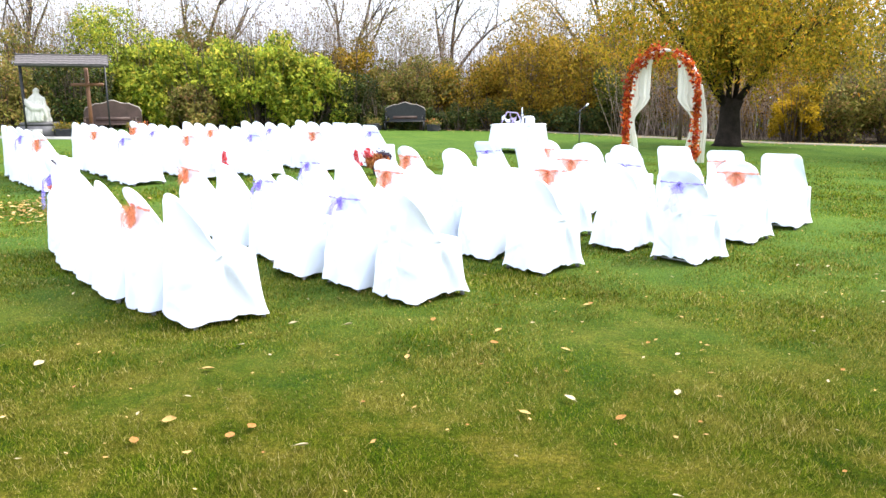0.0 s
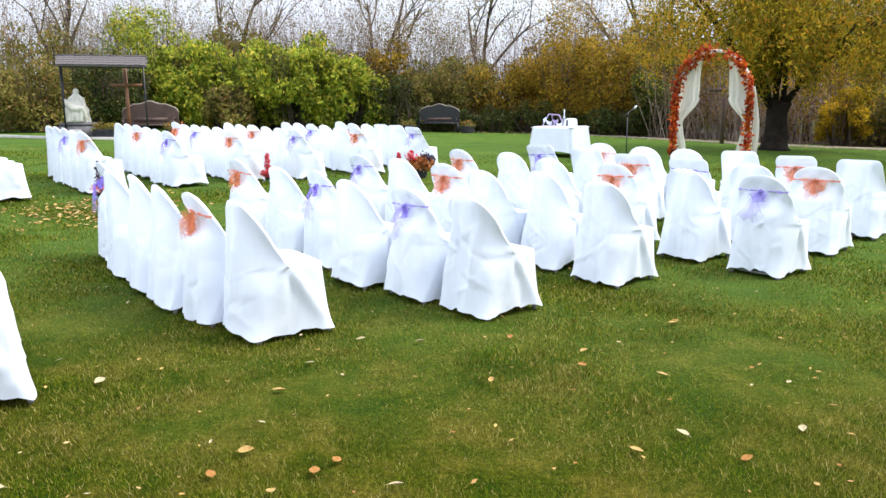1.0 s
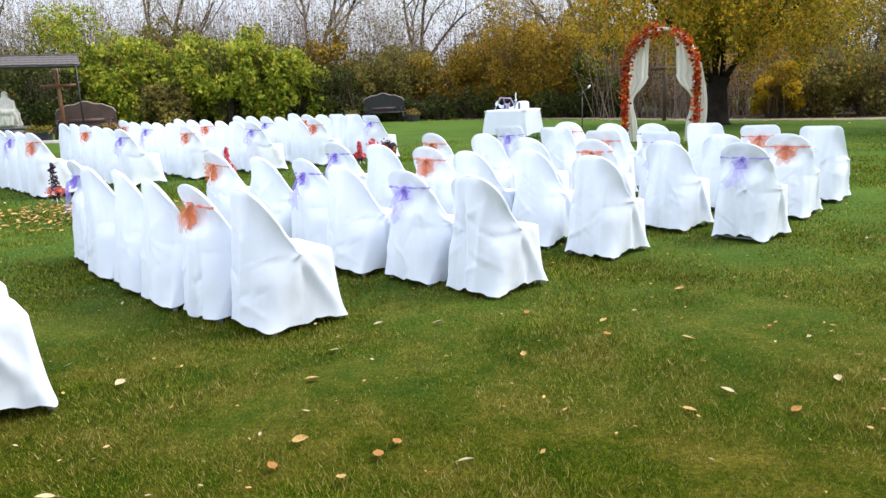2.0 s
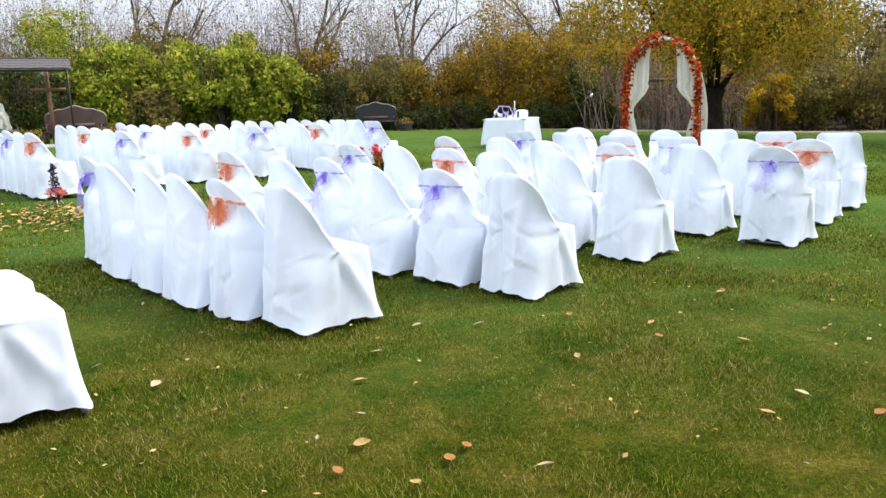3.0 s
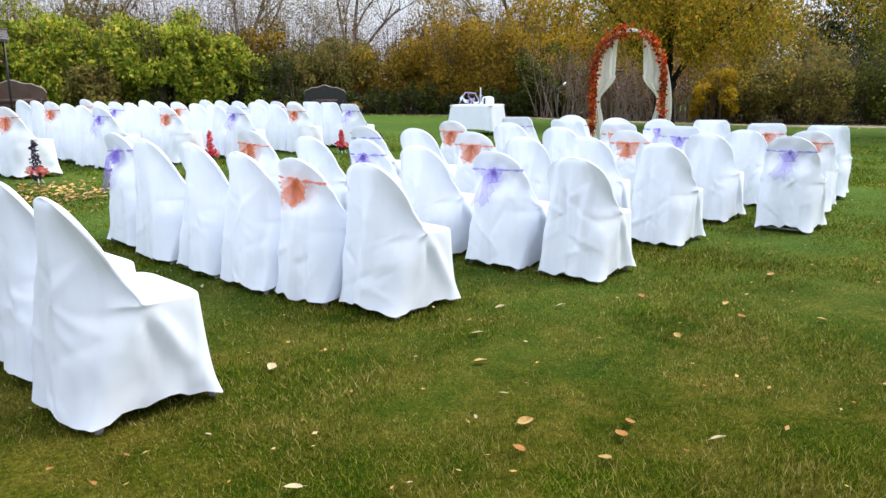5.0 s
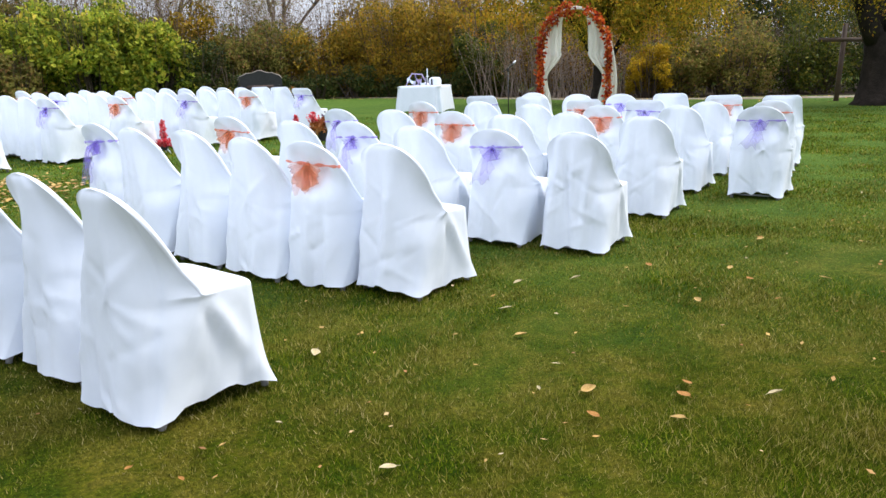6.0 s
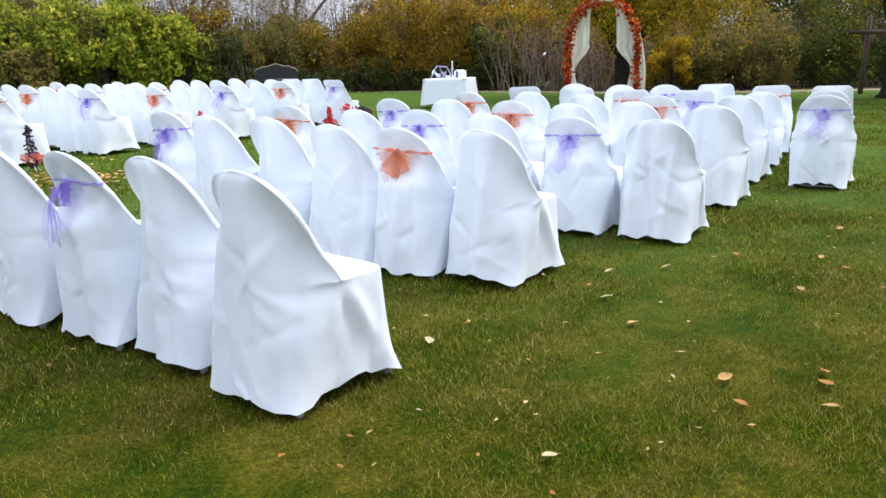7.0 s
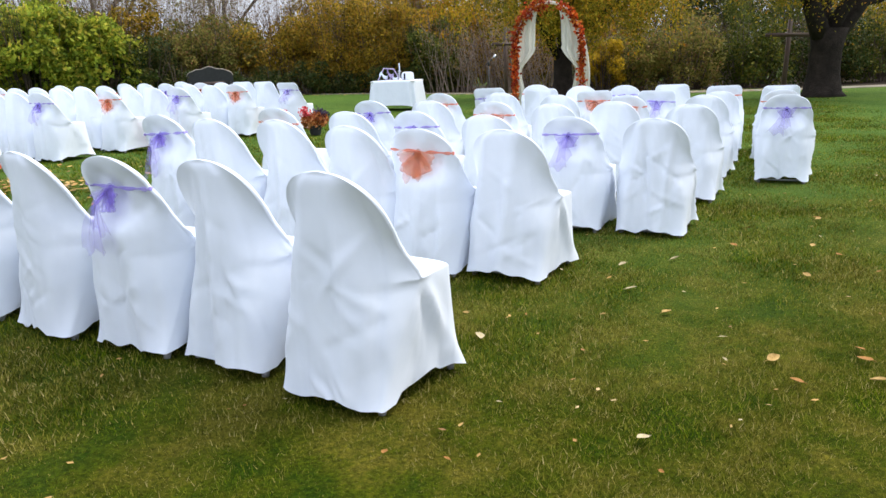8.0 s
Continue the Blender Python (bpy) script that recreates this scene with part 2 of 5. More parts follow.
M_PETAL_RED = leafy("red_pink_petals", [(0, (0.55, 0.02, 0.04)), (0.6, (0.75, 0.12, 0.15)), (1, (0.8, 0.35, 0.4))], 0.25)
M_PETAL_MIX = leafy("orange_purple_petals", [(0, (0.85, 0.16, 0.04)), (0.5, (0.8, 0.3, 0.2)), (0.75, (0.45, 0.25, 0.55)), (1, (0.8, 0.7, 0.75))], 0.25)
M_PETAL_FALL = leafy("orange_brown_dried_flowers", [(0, (0.08, 0.02, 0.02)), (0.3, (0.45, 0.13, 0.04)), (0.75, (0.65, 0.3, 0.1)), (1, (0.7, 0.45, 0.25))], 0.2)
M_LAVENDER = leafy("dark_lavender_florets", [(0, (0.03, 0.025, 0.05)), (1, (0.12, 0.09, 0.16))], 0.1)


# ---- geometry helpers ----
def mesh_ob(name, geo, mat, parent=None, label="", smooth=True, kind=""):
    """One mesh object from (vertices, faces), under a parent where one is given."""
    v, f = geo
    me = bpy.data.meshes.new(name)
    if isinstance(f, np.ndarray):
        k = f.shape[1]
        me.vertices.add(len(v))
        me.vertices.foreach_set("co", np.asarray(v, np.float32).ravel())
        me.loops.add(f.size)
        me.loops.foreach_set("vertex_index", f.astype(np.int32).ravel())
        me.polygons.add(len(f))
        me.polygons.foreach_set("loop_start", np.arange(0, f.size, k, dtype=np.int32))
        me.polygons.foreach_set("loop_total", np.full(len(f), k, np.int32))
        me.update(calc_edges=True)
    else:
        me.from_pydata([tuple(map(float, p)) for p in v], [], [tuple(map(int, q)) for q in f])
        me.update()
    me.materials.append(mat)
    if smooth:
        me.polygons.foreach_set("use_smooth", np.ones(len(me.polygons), bool))
    ob = new(name, me)
    if parent is not None:
        ob.parent = parent
    return tagged(ob, label=label, kind=kind)


def part(name, geo, mat, parent, label="", smooth=True):
    return mesh_ob(name, geo, mat, parent, label, smooth)


def empty(name, m, label, category, group=""):
    ob = new(name)
    ob.matrix_basis = m
    return tagged(ob, label, category, group)


def join(*geos):
    vs, fs, n = [], [], 0
    for v, f in geos:
        vs += [tuple(p) for p in v]
        fs += [tuple(int(i) + n for i in q) for q in f]
        n += len(v)
    return vs, fs


def box(cx, cy, cz, sx, sy, sz, b=0.01):
    """A box about a centre with chamfered edges."""
    b = min(b, sx * 0.3, sy * 0.3, sz * 0.3)
    bm = bmesh.new()
    bmesh.ops.create_cube(bm, size=1, matrix=Matrix.Translation((cx, cy, cz)) @ Matrix.Diagonal((sx, sy, sz, 1)))
    bmesh.ops.bevel(bm, geom=bm.edges[:], offset=b, segments=2, affect="EDGES")
    bm.verts.index_update()
    out = [tuple(v.co) for v in bm.verts], [[v.index for v in f.verts] for f in bm.faces]
    bm.free()
    return out


def tube(points, radii, n=8):
    """A round bar along points, with a radius at each."""
    pts = [Vector(p) for p in points]
    v, f = [], []
    side = None
    for i, p in enumerate(pts):
        d = (pts[min(i + 1, len(pts) - 1)] - pts[max(i - 1, 0)]).normalized()
        if side is None:
            side = d.orthogonal().normalized()
        side = (side - d * side.dot(d)).normalized()
        up = d.cross(side)
        r = radii[i] if isinstance(radii, (list, tuple)) else radii
        for k in range(n):
            a = 2 * math.pi * k / n
            v.append(p + (side * math.cos(a) + up * math.sin(a)) * r)
    for i in range(len(pts) - 1):
        for k in range(n):
            a, b = i * n + k, i * n + (k + 1) % n
            f.append((a, b, b + n, a + n))
    f.append(tuple(range(n - 1, -1, -1)))
    f.append(tuple(range((len(pts) - 1) * n, len(pts) * n)))
    return v, f


def loft(rings, cap=True):
    """A skin over closed rings of equal length."""
    n = len(rings[0])
    v = [p for r in rings for p in r]
    f = []
    for i in range(len(rings) - 1):
        for k in range(n):
            a, b = i * n + k, i * n + (k + 1) % n
            f.append((a, b, b + n, a + n))
    if cap:
        f.append(tuple(range((len(rings) - 1) * n, len(rings) * n)))
    return v, f


def sheet(fn, nu, nv):
    """A grid sheet, fn(u, v) for u and v from 0 to 1."""
    v = [fn(i / nu, j / nv) for i in range(nu + 1) for j in range(nv + 1)]
    f = [(i * (nv + 1) + j, (i + 1) * (nv + 1) + j, (i + 1) * (nv + 1) + j + 1, i * (nv + 1) + j + 1) for i in range(nu) for j in range(nv)]
    return v, f


def leaves(pos, size, rng, droop=0.0, narrow=0.55):
    """Many small folded leaves of two triangles, one at each place, in all directions."""
    n = len(pos)
    a = rng.normal(size=(n, 3))
    a[:, 2] -= droop
    a /= np.linalg.norm(a, axis=1)[:, None]
    b = np.cross(a, rng.normal(size=(n, 3)))
    b /= np.linalg.norm(b, axis=1)[:, None]
    c = np.cross(a, b)
    s = (size * rng.uniform(0.6, 1.3, n))[:, None]
    w = s * narrow * 0.5
    v = np.stack([pos, pos + a * s * 0.5 + b * w + c * w * 0.4, pos + a * s, pos + a * s * 0.5 - b * w + c * w * 0.4], 1).reshape(-1, 3)
    k = np.arange(n)[:, None] * 4
    return v, np.concatenate([k + [0, 1, 2], k + [0, 2, 3]], 1).reshape(-1, 3)


def stack(*geos):
    vs, fs, n = [], [], 0
    for v, f in geos:
        vs.append(v)
        fs.append(f + n)
        n += len(v)
    return np.concatenate(vs), np.concatenate(fs)


def stems(base, tip, r0, rng, bends=3, wobble=0.12):
    """Thin three-sided stems from many bases to many tips."""
    n = len(base)
    base, tip = np.asarray(base, float), np.asarray(tip, float)
    vs, fs = [], []
    off = np.zeros((n, 3))
    length = np.linalg.norm(tip - base, axis=1)[:, None]
    for i in range(bends + 1):
        t = i / bends
        if 0 < i < bends:
            off = off + rng.normal(size=(n, 3)) * wobble * length / bends
        c = base + (tip - base) * t + off * (1 - t * 0.3)
        r = (r0 * (1 - 0.85 * t))
        for k in range(3):
            an = 2.094 * k
            vs.append(c + np.stack([np.cos(an) * r, np.sin(an) * r, 0 * r], 1))
    v = np.stack(vs, 1)
    rows = 3 * (bends + 1)
    f = []
    for i in range(bends):
        for k in range(3):
            a, b = i * 3 + k, i * 3 + (k + 1) % 3
            f += [[a, b, b + 3], [a, b + 3, a + 3]]
    f = np.array(f)
    return v.reshape(-1, 3), (np.arange(n)[:, None, None] * rows + f[None]).reshape(-1, 3)


# ---- the lawn ----
def soft_up(v, w):
    return 0.5 * (v + np.sqrt(v * v + w * w))


def height(x, y):
    """The lie of the land: it climbs gently from the near corner and levels out, higher on the statue's side."""
    x, y = np.clip(x, -26, 30), np.clip(y, -6, 60)
    u = 0.7071 * (y - x)
    rise = 0.034 * (soft_up(u - 4.1, 1.0) - soft_up(-4.1, 1.0))
    level = 0.33 - 0.02 * np.clip(x, -16, 14)
    return 0.5 * (rise + level - np.sqrt((rise - level) ** 2 + 0.0036)) + 0.0027


def hz(x, y):
    return float(height(np.float64(x), np.float64(y)))


def spaced(lo, hi, near_lo, near_hi, step, grow=1.25):
    a = list(np.arange(near_lo, near_hi + 1e-6, step))
    s = step
    while a[-1] < hi:
        s *= grow
        a.append(a[-1] + s)
    s = step
    while a[0] > lo:
        s *= grow
        a.insert(0, a[0] - s)
    return np.array(a)


def build_ground():
    xs, ys = spaced(-900, 900, -14, 14, 0.28), spaced(-600, 1200, -3, 30, 0.28)
    gx, gy = np.meshgrid(xs, ys, indexing="ij")
    rng = np.random.default_rng(3)
    near = (np.abs(gx) < 15) & (gy > -4) & (gy < 31)
    gz = height(gx, gy) + near * (0.008 * np.sin(gx * 2.3 + gy * 1.1) * np.sin(gy * 1.9 - gx * 0.7) + rng.uniform(-0.004, 0.004, gx.shape))
    i, j = np.meshgrid(np.arange(len(xs) - 1), np.arange(len(ys) - 1), indexing="ij")
    a = (i * len(ys) + j).ravel()
    f = np.stack([a, a + len(ys), a + len(ys) + 1, a + 1], 1)
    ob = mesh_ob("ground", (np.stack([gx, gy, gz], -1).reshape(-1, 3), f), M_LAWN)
    tagged(ob, "mown autumn lawn, green with dry patches", "lawn", kind="structure")


def patchy(x, y):
    return np.sin(x * 1.7 + 1.3 * np.sin(y * 1.1)) * np.sin(y * 2.1 + 1.7 * np.sin(x * 0.9)) * 0.5 + 0.5


def build_grass():
    """Single blades of grass on the lawn, thinning out with the distance."""
    rng = np.random.default_rng(5)
    pts = []
    for y0 in np.arange(1.2, 19.0, 0.5):
        per = 23000 * math.exp(-max(y0 - 2.2, 0) / 2.4) + 650
        half = 3.6 + 0.8 * max(0.0, y0 - 2.0)
        n = int(2 * half * 0.5 * per)
        p = rng.uniform((-1.4 - half, y0), (-1.4 + half, y0 + 0.5), (n, 2))
        edge = np.clip((half - np.abs(p[:, 0] + 1.4)) / 1.4, 0, 1) * np.clip((p[:, 1] - 1.2) / 1.0, 0, 1) * np.clip((19.5 - p[:, 1]) / 4, 0, 1)
        keep = rng.uniform(size=n) < edge * (0.72 + 0.28 * patchy(p[:, 0], p[:, 1]))
        pts.append(p[keep])
    p = np.concatenate(pts)
    n = len(p)
    far = np.clip((p[:, 1] - 3) / 9, 0, 1)
    base = np.column_stack([p, height(p[:, 0], p[:, 1]) - 0.006])
    tall = rng.uniform(0.010, 0.028, n) * (0.55 + 0.5 * patchy(p[:, 0], p[:, 1]) + 0.5 * patchy(3.1 * p[:, 0] + 2, 3.3 * p[:, 1])) * (1 + 0.3 * far)
    a = rng.uniform(0, 2 * math.pi, n)
    lean = rng.uniform(0.2, 1.5, n) * tall
    w = rng.uniform(0.0010, 0.0020, n) * (1 + 4.0 * far)
    side = np.column_stack([-np.sin(a) * w, np.cos(a) * w, 0 * a])
    tip = base + np.column_stack([np.cos(a) * lean, np.sin(a) * lean, tall])
    v = np.stack([base - side, base + side, tip], 1).reshape(-1, 3)
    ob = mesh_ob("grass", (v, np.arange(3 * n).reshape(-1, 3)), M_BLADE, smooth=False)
    tagged(ob, "short green and straw-coloured blades of grass", "grass", kind="stuff")


def ribbon(name, mat, pts, width, rise, label, category, n=120):
    """A strip laid along a line on the ground, standing a little proud of it."""
    pts = np.array(pts, float)
    s = np.r_[0, np.cumsum(np.linalg.norm(np.diff(pts, axis=0), axis=1))]
    t = np.linspace(0, s[-1], n)
    c = np.column_stack([np.interp(t, s, pts[:, 0]), np.interp(t, s, pts[:, 1])])
    for _ in range(6):
        c[1:-1] = (c[:-2] + 2 * c[1:-1] + c[2:]) / 4
    d = np.gradient(c, axis=0)
    d /= np.linalg.norm(d, axis=1)[:, None]
    nrm = np.column_stack([-d[:, 1], d[:, 0]])
    rng = np.random.default_rng(len(pts))
    rings = []
    for i in range(n):
        row = []
        for k, (q, up) in enumerate(((-0.5, -0.05), (-0.47, rise), (-0.2, rise * 1.15), (0.2, rise * 1.15), (0.47, rise), (0.5, -0.05))):
            xy = c[i] + nrm[i] * (q * width + (rng.uniform(-0.03, 0.03) if abs(q) > 0.4 else 0) * width)
            row.append((xy[0], xy[1], hz(*xy) + up))
        rings.append(row)
    v = [p for r in rings for p in r]
    f = [(i * 6 + k, i * 6 + k + 1, i * 6 + k + 7, i * 6 + k + 6) for i in range(n - 1) for k in range(5)]
    tagged(mesh_ob(name, (v, f), mat), label, category, kind="structure")


build_ground()
build_grass()
ribbon("path", M_PATH, [(40, 17.5), (19, 22.3), (13, 24.6), (9.5, 26.6), (5, 33.0), (0.4, 36.4), (-4, 37.4), (-10, 36.6)], 1.2, 0.02, "pale leaf-strewn gravel path along the shrubs", "path")
ribbon("woodland_floor", M_SOIL, [(46, 23.5), (25, 28.8), (15, 33.4), (6, 43.0), (-5, 46.0), (-17, 42.0), (-34, 33.0)], 15.0, 0.012, "dark leaf-strewn soil under the shrubs", "soil")
ribbon("kerb", M_KERB, [(-18.5, 24.2), (-15.2, 22.9), (-12.4, 22.7), (-10.4, 23.8), (-9.6, 26.2)], 0.16, 0.07, "low pale concrete edging round the planted bed", "kerb", 60)


# ---- covered chairs ----
CHAIR_TOP, SASH_Z = 0.878, 0.742


def ease(t):
    t = min(1.0, max(0.0, t))
    return t * t * (3 - 2 * t)


def bump_at(v, wide):
    return math.exp(-(v / wide) ** 2)


def back_width(z, square):
    """Half the width of the back's frame at a height."""
    if square:
        return 0.262 - 0.118 * (z - 0.47) if z < 0.80 else 0.223 - 0.075 * (1 - math.sqrt(max(0.0, 1 - ((z - 0.80) / 0.078) ** 2)))
    return 0.272 - 0.036 * (z - 0.47) / 0.15 if z < 0.62 else 0.236 * max(0.0, 1 - ((z - 0.62) / 0.258) ** 2.9) ** 0.5


def back_front(z):
    """How far forward the back reaches at a height: its frame leans back as it rises."""
    return -0.030 - 0.235 * max(0.0, (z - 0.47) / 0.41) ** 0.95


def rear_middle(z, bulge=0.0):
    """The middle of the sheet that hangs from the top of the frame."""
    q = max(0.0, 1 - z / CHAIR_TOP)
    return -0.298 - 0.006 * q ** 0.9 - bulge * q ** 2


def hang(x, z, w, yc, yr, sash, ridge):
    """The sheet behind the frame: it falls from the middle of the arch and sinks in at the shoulders; a sash binds it to the frame."""
    t = min(1.0, max(0.0, (w - abs(x)) / max(1e-4, w - min(ridge, 0.55 * w))))
    e = float(np.interp(z, [0.0, 0.30, 0.50, 0.72, 0.80, 0.88], [0.5, 0.6, 0.9, 1.7, 2.0, 1.5]))
    if sash:
        e = 0.75
    full = math.sin(t * math.pi / 2) ** e
    if not sash:
        full *= 1 - 0.4 * bump_at(t - 0.4, 0.28) * bump_at(z - 0.76, 0.09)
    if sash:
        full *= 0.20 + 0.80 * ease((SASH_Z - 0.008 - z) / 0.20)
    return yc + (yr - yc) * full


def cover_ring(z, w, wf, yf, yc, yr, n, sash, ridge, lean=0.0):
    """One level of the cover, as [x, y, z, side]: front, side, rear, side. side is 1 on the rear, 0 on the front."""
    pts = []
    rf = min(0.03, 0.25 * (yf - yc))
    for k in range(n):
        x = -math.cos(math.pi * k / n) * wf
        pts.append([x, yf - rf * abs(x / wf) ** 8, z, 0.0])
    m = n // 2
    for k in range(m):
        t = k / m
        pts.append([wf + (w - wf) * t + 0.006 * math.sin(math.pi * t), yf - rf + (yc - yf + rf) * t, z, 0.0])
    for k in range(2 * n + n // 2):
        x = math.cos(math.pi * k / (2 * n + n // 2)) * w
        pts.append([x, hang(x - lean * (1 - (x / w) ** 2), z, w, yc, yr, sash, ridge), z, 1.0])
    for k in range(m):
        t = 1 - k / m
        pts.append([-(wf + (w - wf) * t + 0.006 * math.sin(math.pi * t)), yf - rf + (yc - yf + rf) * t, z, 0.0])
    return pts


def cover_geo(square, seed, coarse=False, sash=False):
    """A loose cloth cover: a sheet hung from the arched frame, a flat seat, and a skirt pulled to the four feet."""
    rng = random.Random(seed)
    n = 10 if coarse else 20
    bulge = rng.uniform(0.0, 0.06)
    lean = rng.uniform(-0.05, 0.05)
    ridge0 = rng.uniform(0.04, 0.085)
    wave = [(rng.uniform(5, 9), rng.uniform(0, 6.28), rng.uniform(0.008, 0.018)), (rng.uniform(13, 19), rng.uniform(0, 6.28), rng.uniform(0.006, 0.012))]
    lifts = [rng.uniform(0.0, 0.04) for _ in range(4)]
    pulls = [(rng.uniform(-0.2, 0.2), rng.uniform(0.06, 0.66), rng.uniform(0.5, 2.2) * rng.choice((-1, 1)), rng.uniform(0.009, 0.018), rng.uniform(-1, 1), rng.uniform(0.05, 0.15)) for _ in range(22)]
    drops = [(rng.uniform(-0.17, 0.17), rng.uniform(-0.12, 0.12), rng.uniform(0.014, 0.03), rng.uniform(-1, 1)) for _ in range(6)]
    wrinkles = [(rng.uniform(-0.03, 0.05), rng.uniform(-0.9, 0.9), rng.uniform(0.4, 1.0)) for _ in range(5)]
    rings = []
    low = 12 if coarse else 24
    for i in range(low + 1):
        t = i / low
        z = 0.030 + 0.420 * t
        g = (1 - t) ** 1.15
        w, wf = 0.272 - 0.050 * g, 0.248 - 0.004 * g
        yf, yc = 0.212 + 0.035 * g, -0.07 - 0.185 * (1 - t) ** 0.95
        ring = cover_ring(z, w, wf, yf, yc, rear_middle(z, bulge), n, sash, ridge0 + 0.12 * (1 - t) + 0.03, lean)
        for p in ring:
            x, y = p[0], p[1]
            foot = max(bump_at(math.hypot(abs(x) - w, y - yc), 0.085), bump_at(math.hypot(abs(x) - wf, y - yf), 0.085))
            face = 0 if p[3] else (1 if y > yf - 0.035 else (2 if x > 0 else 3))
            turn = math.atan2(y, x)
            lift = (1 - foot) * (lifts[face] + sum(h * math.sin(f * turn + o) for f, o, h in wave)) * (1 - t) ** 2.6
            p[2] = max(0.012, p[2] + lift)
            # the skirt is drawn tight to each foot, and slack between
            out = g * (0.016 * foot + 0.02 * foot * g ** 4 + (1 - foot) * (0.012 * math.sin(wave[0][0] * turn + wave[0][1]) + 0.007 * math.sin(wave[1][0] * turn + wave[1][1])))
            r = math.hypot(x, y) + 1e-6
            p[0] += out * x / r
            p[1] += out * y / r
        rings.append(ring)
    # the rounded edge of the seat, and its top
    for z, yf in ((0.460, 0.210), (0.467, 0.203), (0.4715, 0.190), (0.474, 0.165), (0.476, 0.11), (0.477, 0.05), (0.479, 0.0), (0.483, -0.035)):
        rings.append(cover_ring(z, 0.272, 0.248 if yf > 0 else 0.258, yf, -0.072, rear_middle(z, bulge), n, sash, ridge0 + 0.03, lean))
    high = 14 if coarse else 28
    for i in range(1, high + 1):
        z = 0.485 + (CHAIR_TOP - 0.485) * math.sin(i / high * math.pi / 2)
        w = max(back_width(z, square), 0.012)
        if sash:
            w *= 1 - 0.05 * bump_at(z - SASH_Z, 0.03)
        thin = max(0.0, (z - 0.82) / (CHAIR_TOP - 0.82))
        yf = back_front(z) - 0.012 * thin ** 3
        yc = yf - 0.034 * (1 - 0.7 * thin ** 3)
        yr = min(yc - 0.004, rear_middle(z, bulge) + 0.016 * thin ** 3)
        rings.append(cover_ring(z, w, w, yf, yc, yr, n, sash, ridge0 * (1 - 0.4 * thin) + 0.03 * max(0.0, (0.7 - z) / 0.2), lean * (1 - thin)))
    for r in rings:
        for p in r:
            x, y, z, on = p
            w = max(back_width(z, square), 0.03) if z > 0.48 else 0.262
            if on:
                inside = max(0.0, 1 - (x / (0.96 * w)) ** 8)
                d = 0.0
                for px, pz, slope, wide, deep, long in pulls:
                    # short creases that run aslant
                    e = (z - pz) - (x - px) / slope if abs(slope) > 1 else (x - px) - slope * (z - pz)
                    d += 0.55 * deep * bump_at(e, wide) * bump_at(math.hypot(x - px, z - pz), long)
                for px, tilt, wide, deep in drops:
                    # long folds that hang from the rim and widen to the hem
                    d += 1.3 * deep * bump_at(x - px - tilt * (0.8 - z), wide * (1.7 - z)) * min(1.0, max(0.0, ((0.70 if sash else 0.84) - z) / 0.25))
                if sash:
                    d += 0.9 * math.sin(42 * x + seed) * bump_at(z - SASH_Z + 0.04, 0.045) + 0.5 * math.sin(31 * x + 2 * seed) * bump_at(z - SASH_Z - 0.05, 0.04)
                p[1] -= inside * d * 0.017 * (1.0 if z < 0.8 else max(0.0, (CHAIR_TOP - z) / 0.078))
            elif z < 0.50:
                # folds that run from the joint of seat and back to the feet
                out = min(1.0, max(0.0, abs(x) / 0.26 - 0.7) / 0.28)
                for lean_, deep, wide in ((0.66, 0.020, 0.030), (0.30, -0.012, 0.035), (-0.06, 0.012, 0.022), (-0.36, 0.014, 0.022)):
                    e = y + 0.07 - lean_ * (0.50 - z)
                    p[0] += math.copysign(1, x) * out * deep * bump_at(e, wide) * min(1.0, max(0.0, (0.5 - z) / 0.10))
            # tight puckers round the joint
            near = bump_at(math.hypot(y + 0.07, (z - 0.49)), 0.075) * min(1.0, max(0.0, abs(x) / 0.26 - 0.72) / 0.25)
            for off, slope, deep in wrinkles:
                p[0] += math.copysign(1, x) * 0.009 * deep * near * bump_at((z - 0.49 - off) - slope * (y + 0.07), 0.010)
    return loft([[p[:3] for p in r] for r in rings])


def sash_band(square, seed):
    """A narrow gathered band, tight round the back."""
    rng = random.Random(seed)
    tilt = rng.uniform(-0.012, 0.012)
    w = back_width(SASH_Z, square) * 0.95
    yf, yr = back_front(SASH_Z), rear_middle(SASH_Z)
    rings = []
    for dz, out in ((-0.008, 0.001), (-0.006, 0.004), (-0.002, 0.005), (0.001, 0.003), (0.004, 0.005), (0.007, 0.001)):
        r = []
        for k, (x, y, _, on) in enumerate(cover_ring(SASH_Z, w + out, w + out, yf + out, yf - 0.034, yr, 16, True, 0.06)):
            r.append((x, y - 1.6 * out * on, SASH_Z + dz * (1 + 0.45 * math.sin(k * 0.7 + seed)) + tilt * x / 0.2))
        rings.append(r)
    return loft(rings, cap=False)


def knot_y():
    yc = back_front(SASH_Z) - 0.034
    return hang(0.0, SASH_Z, 0.2, yc, rear_middle(SASH_Z), True, 0.06) - 0.016


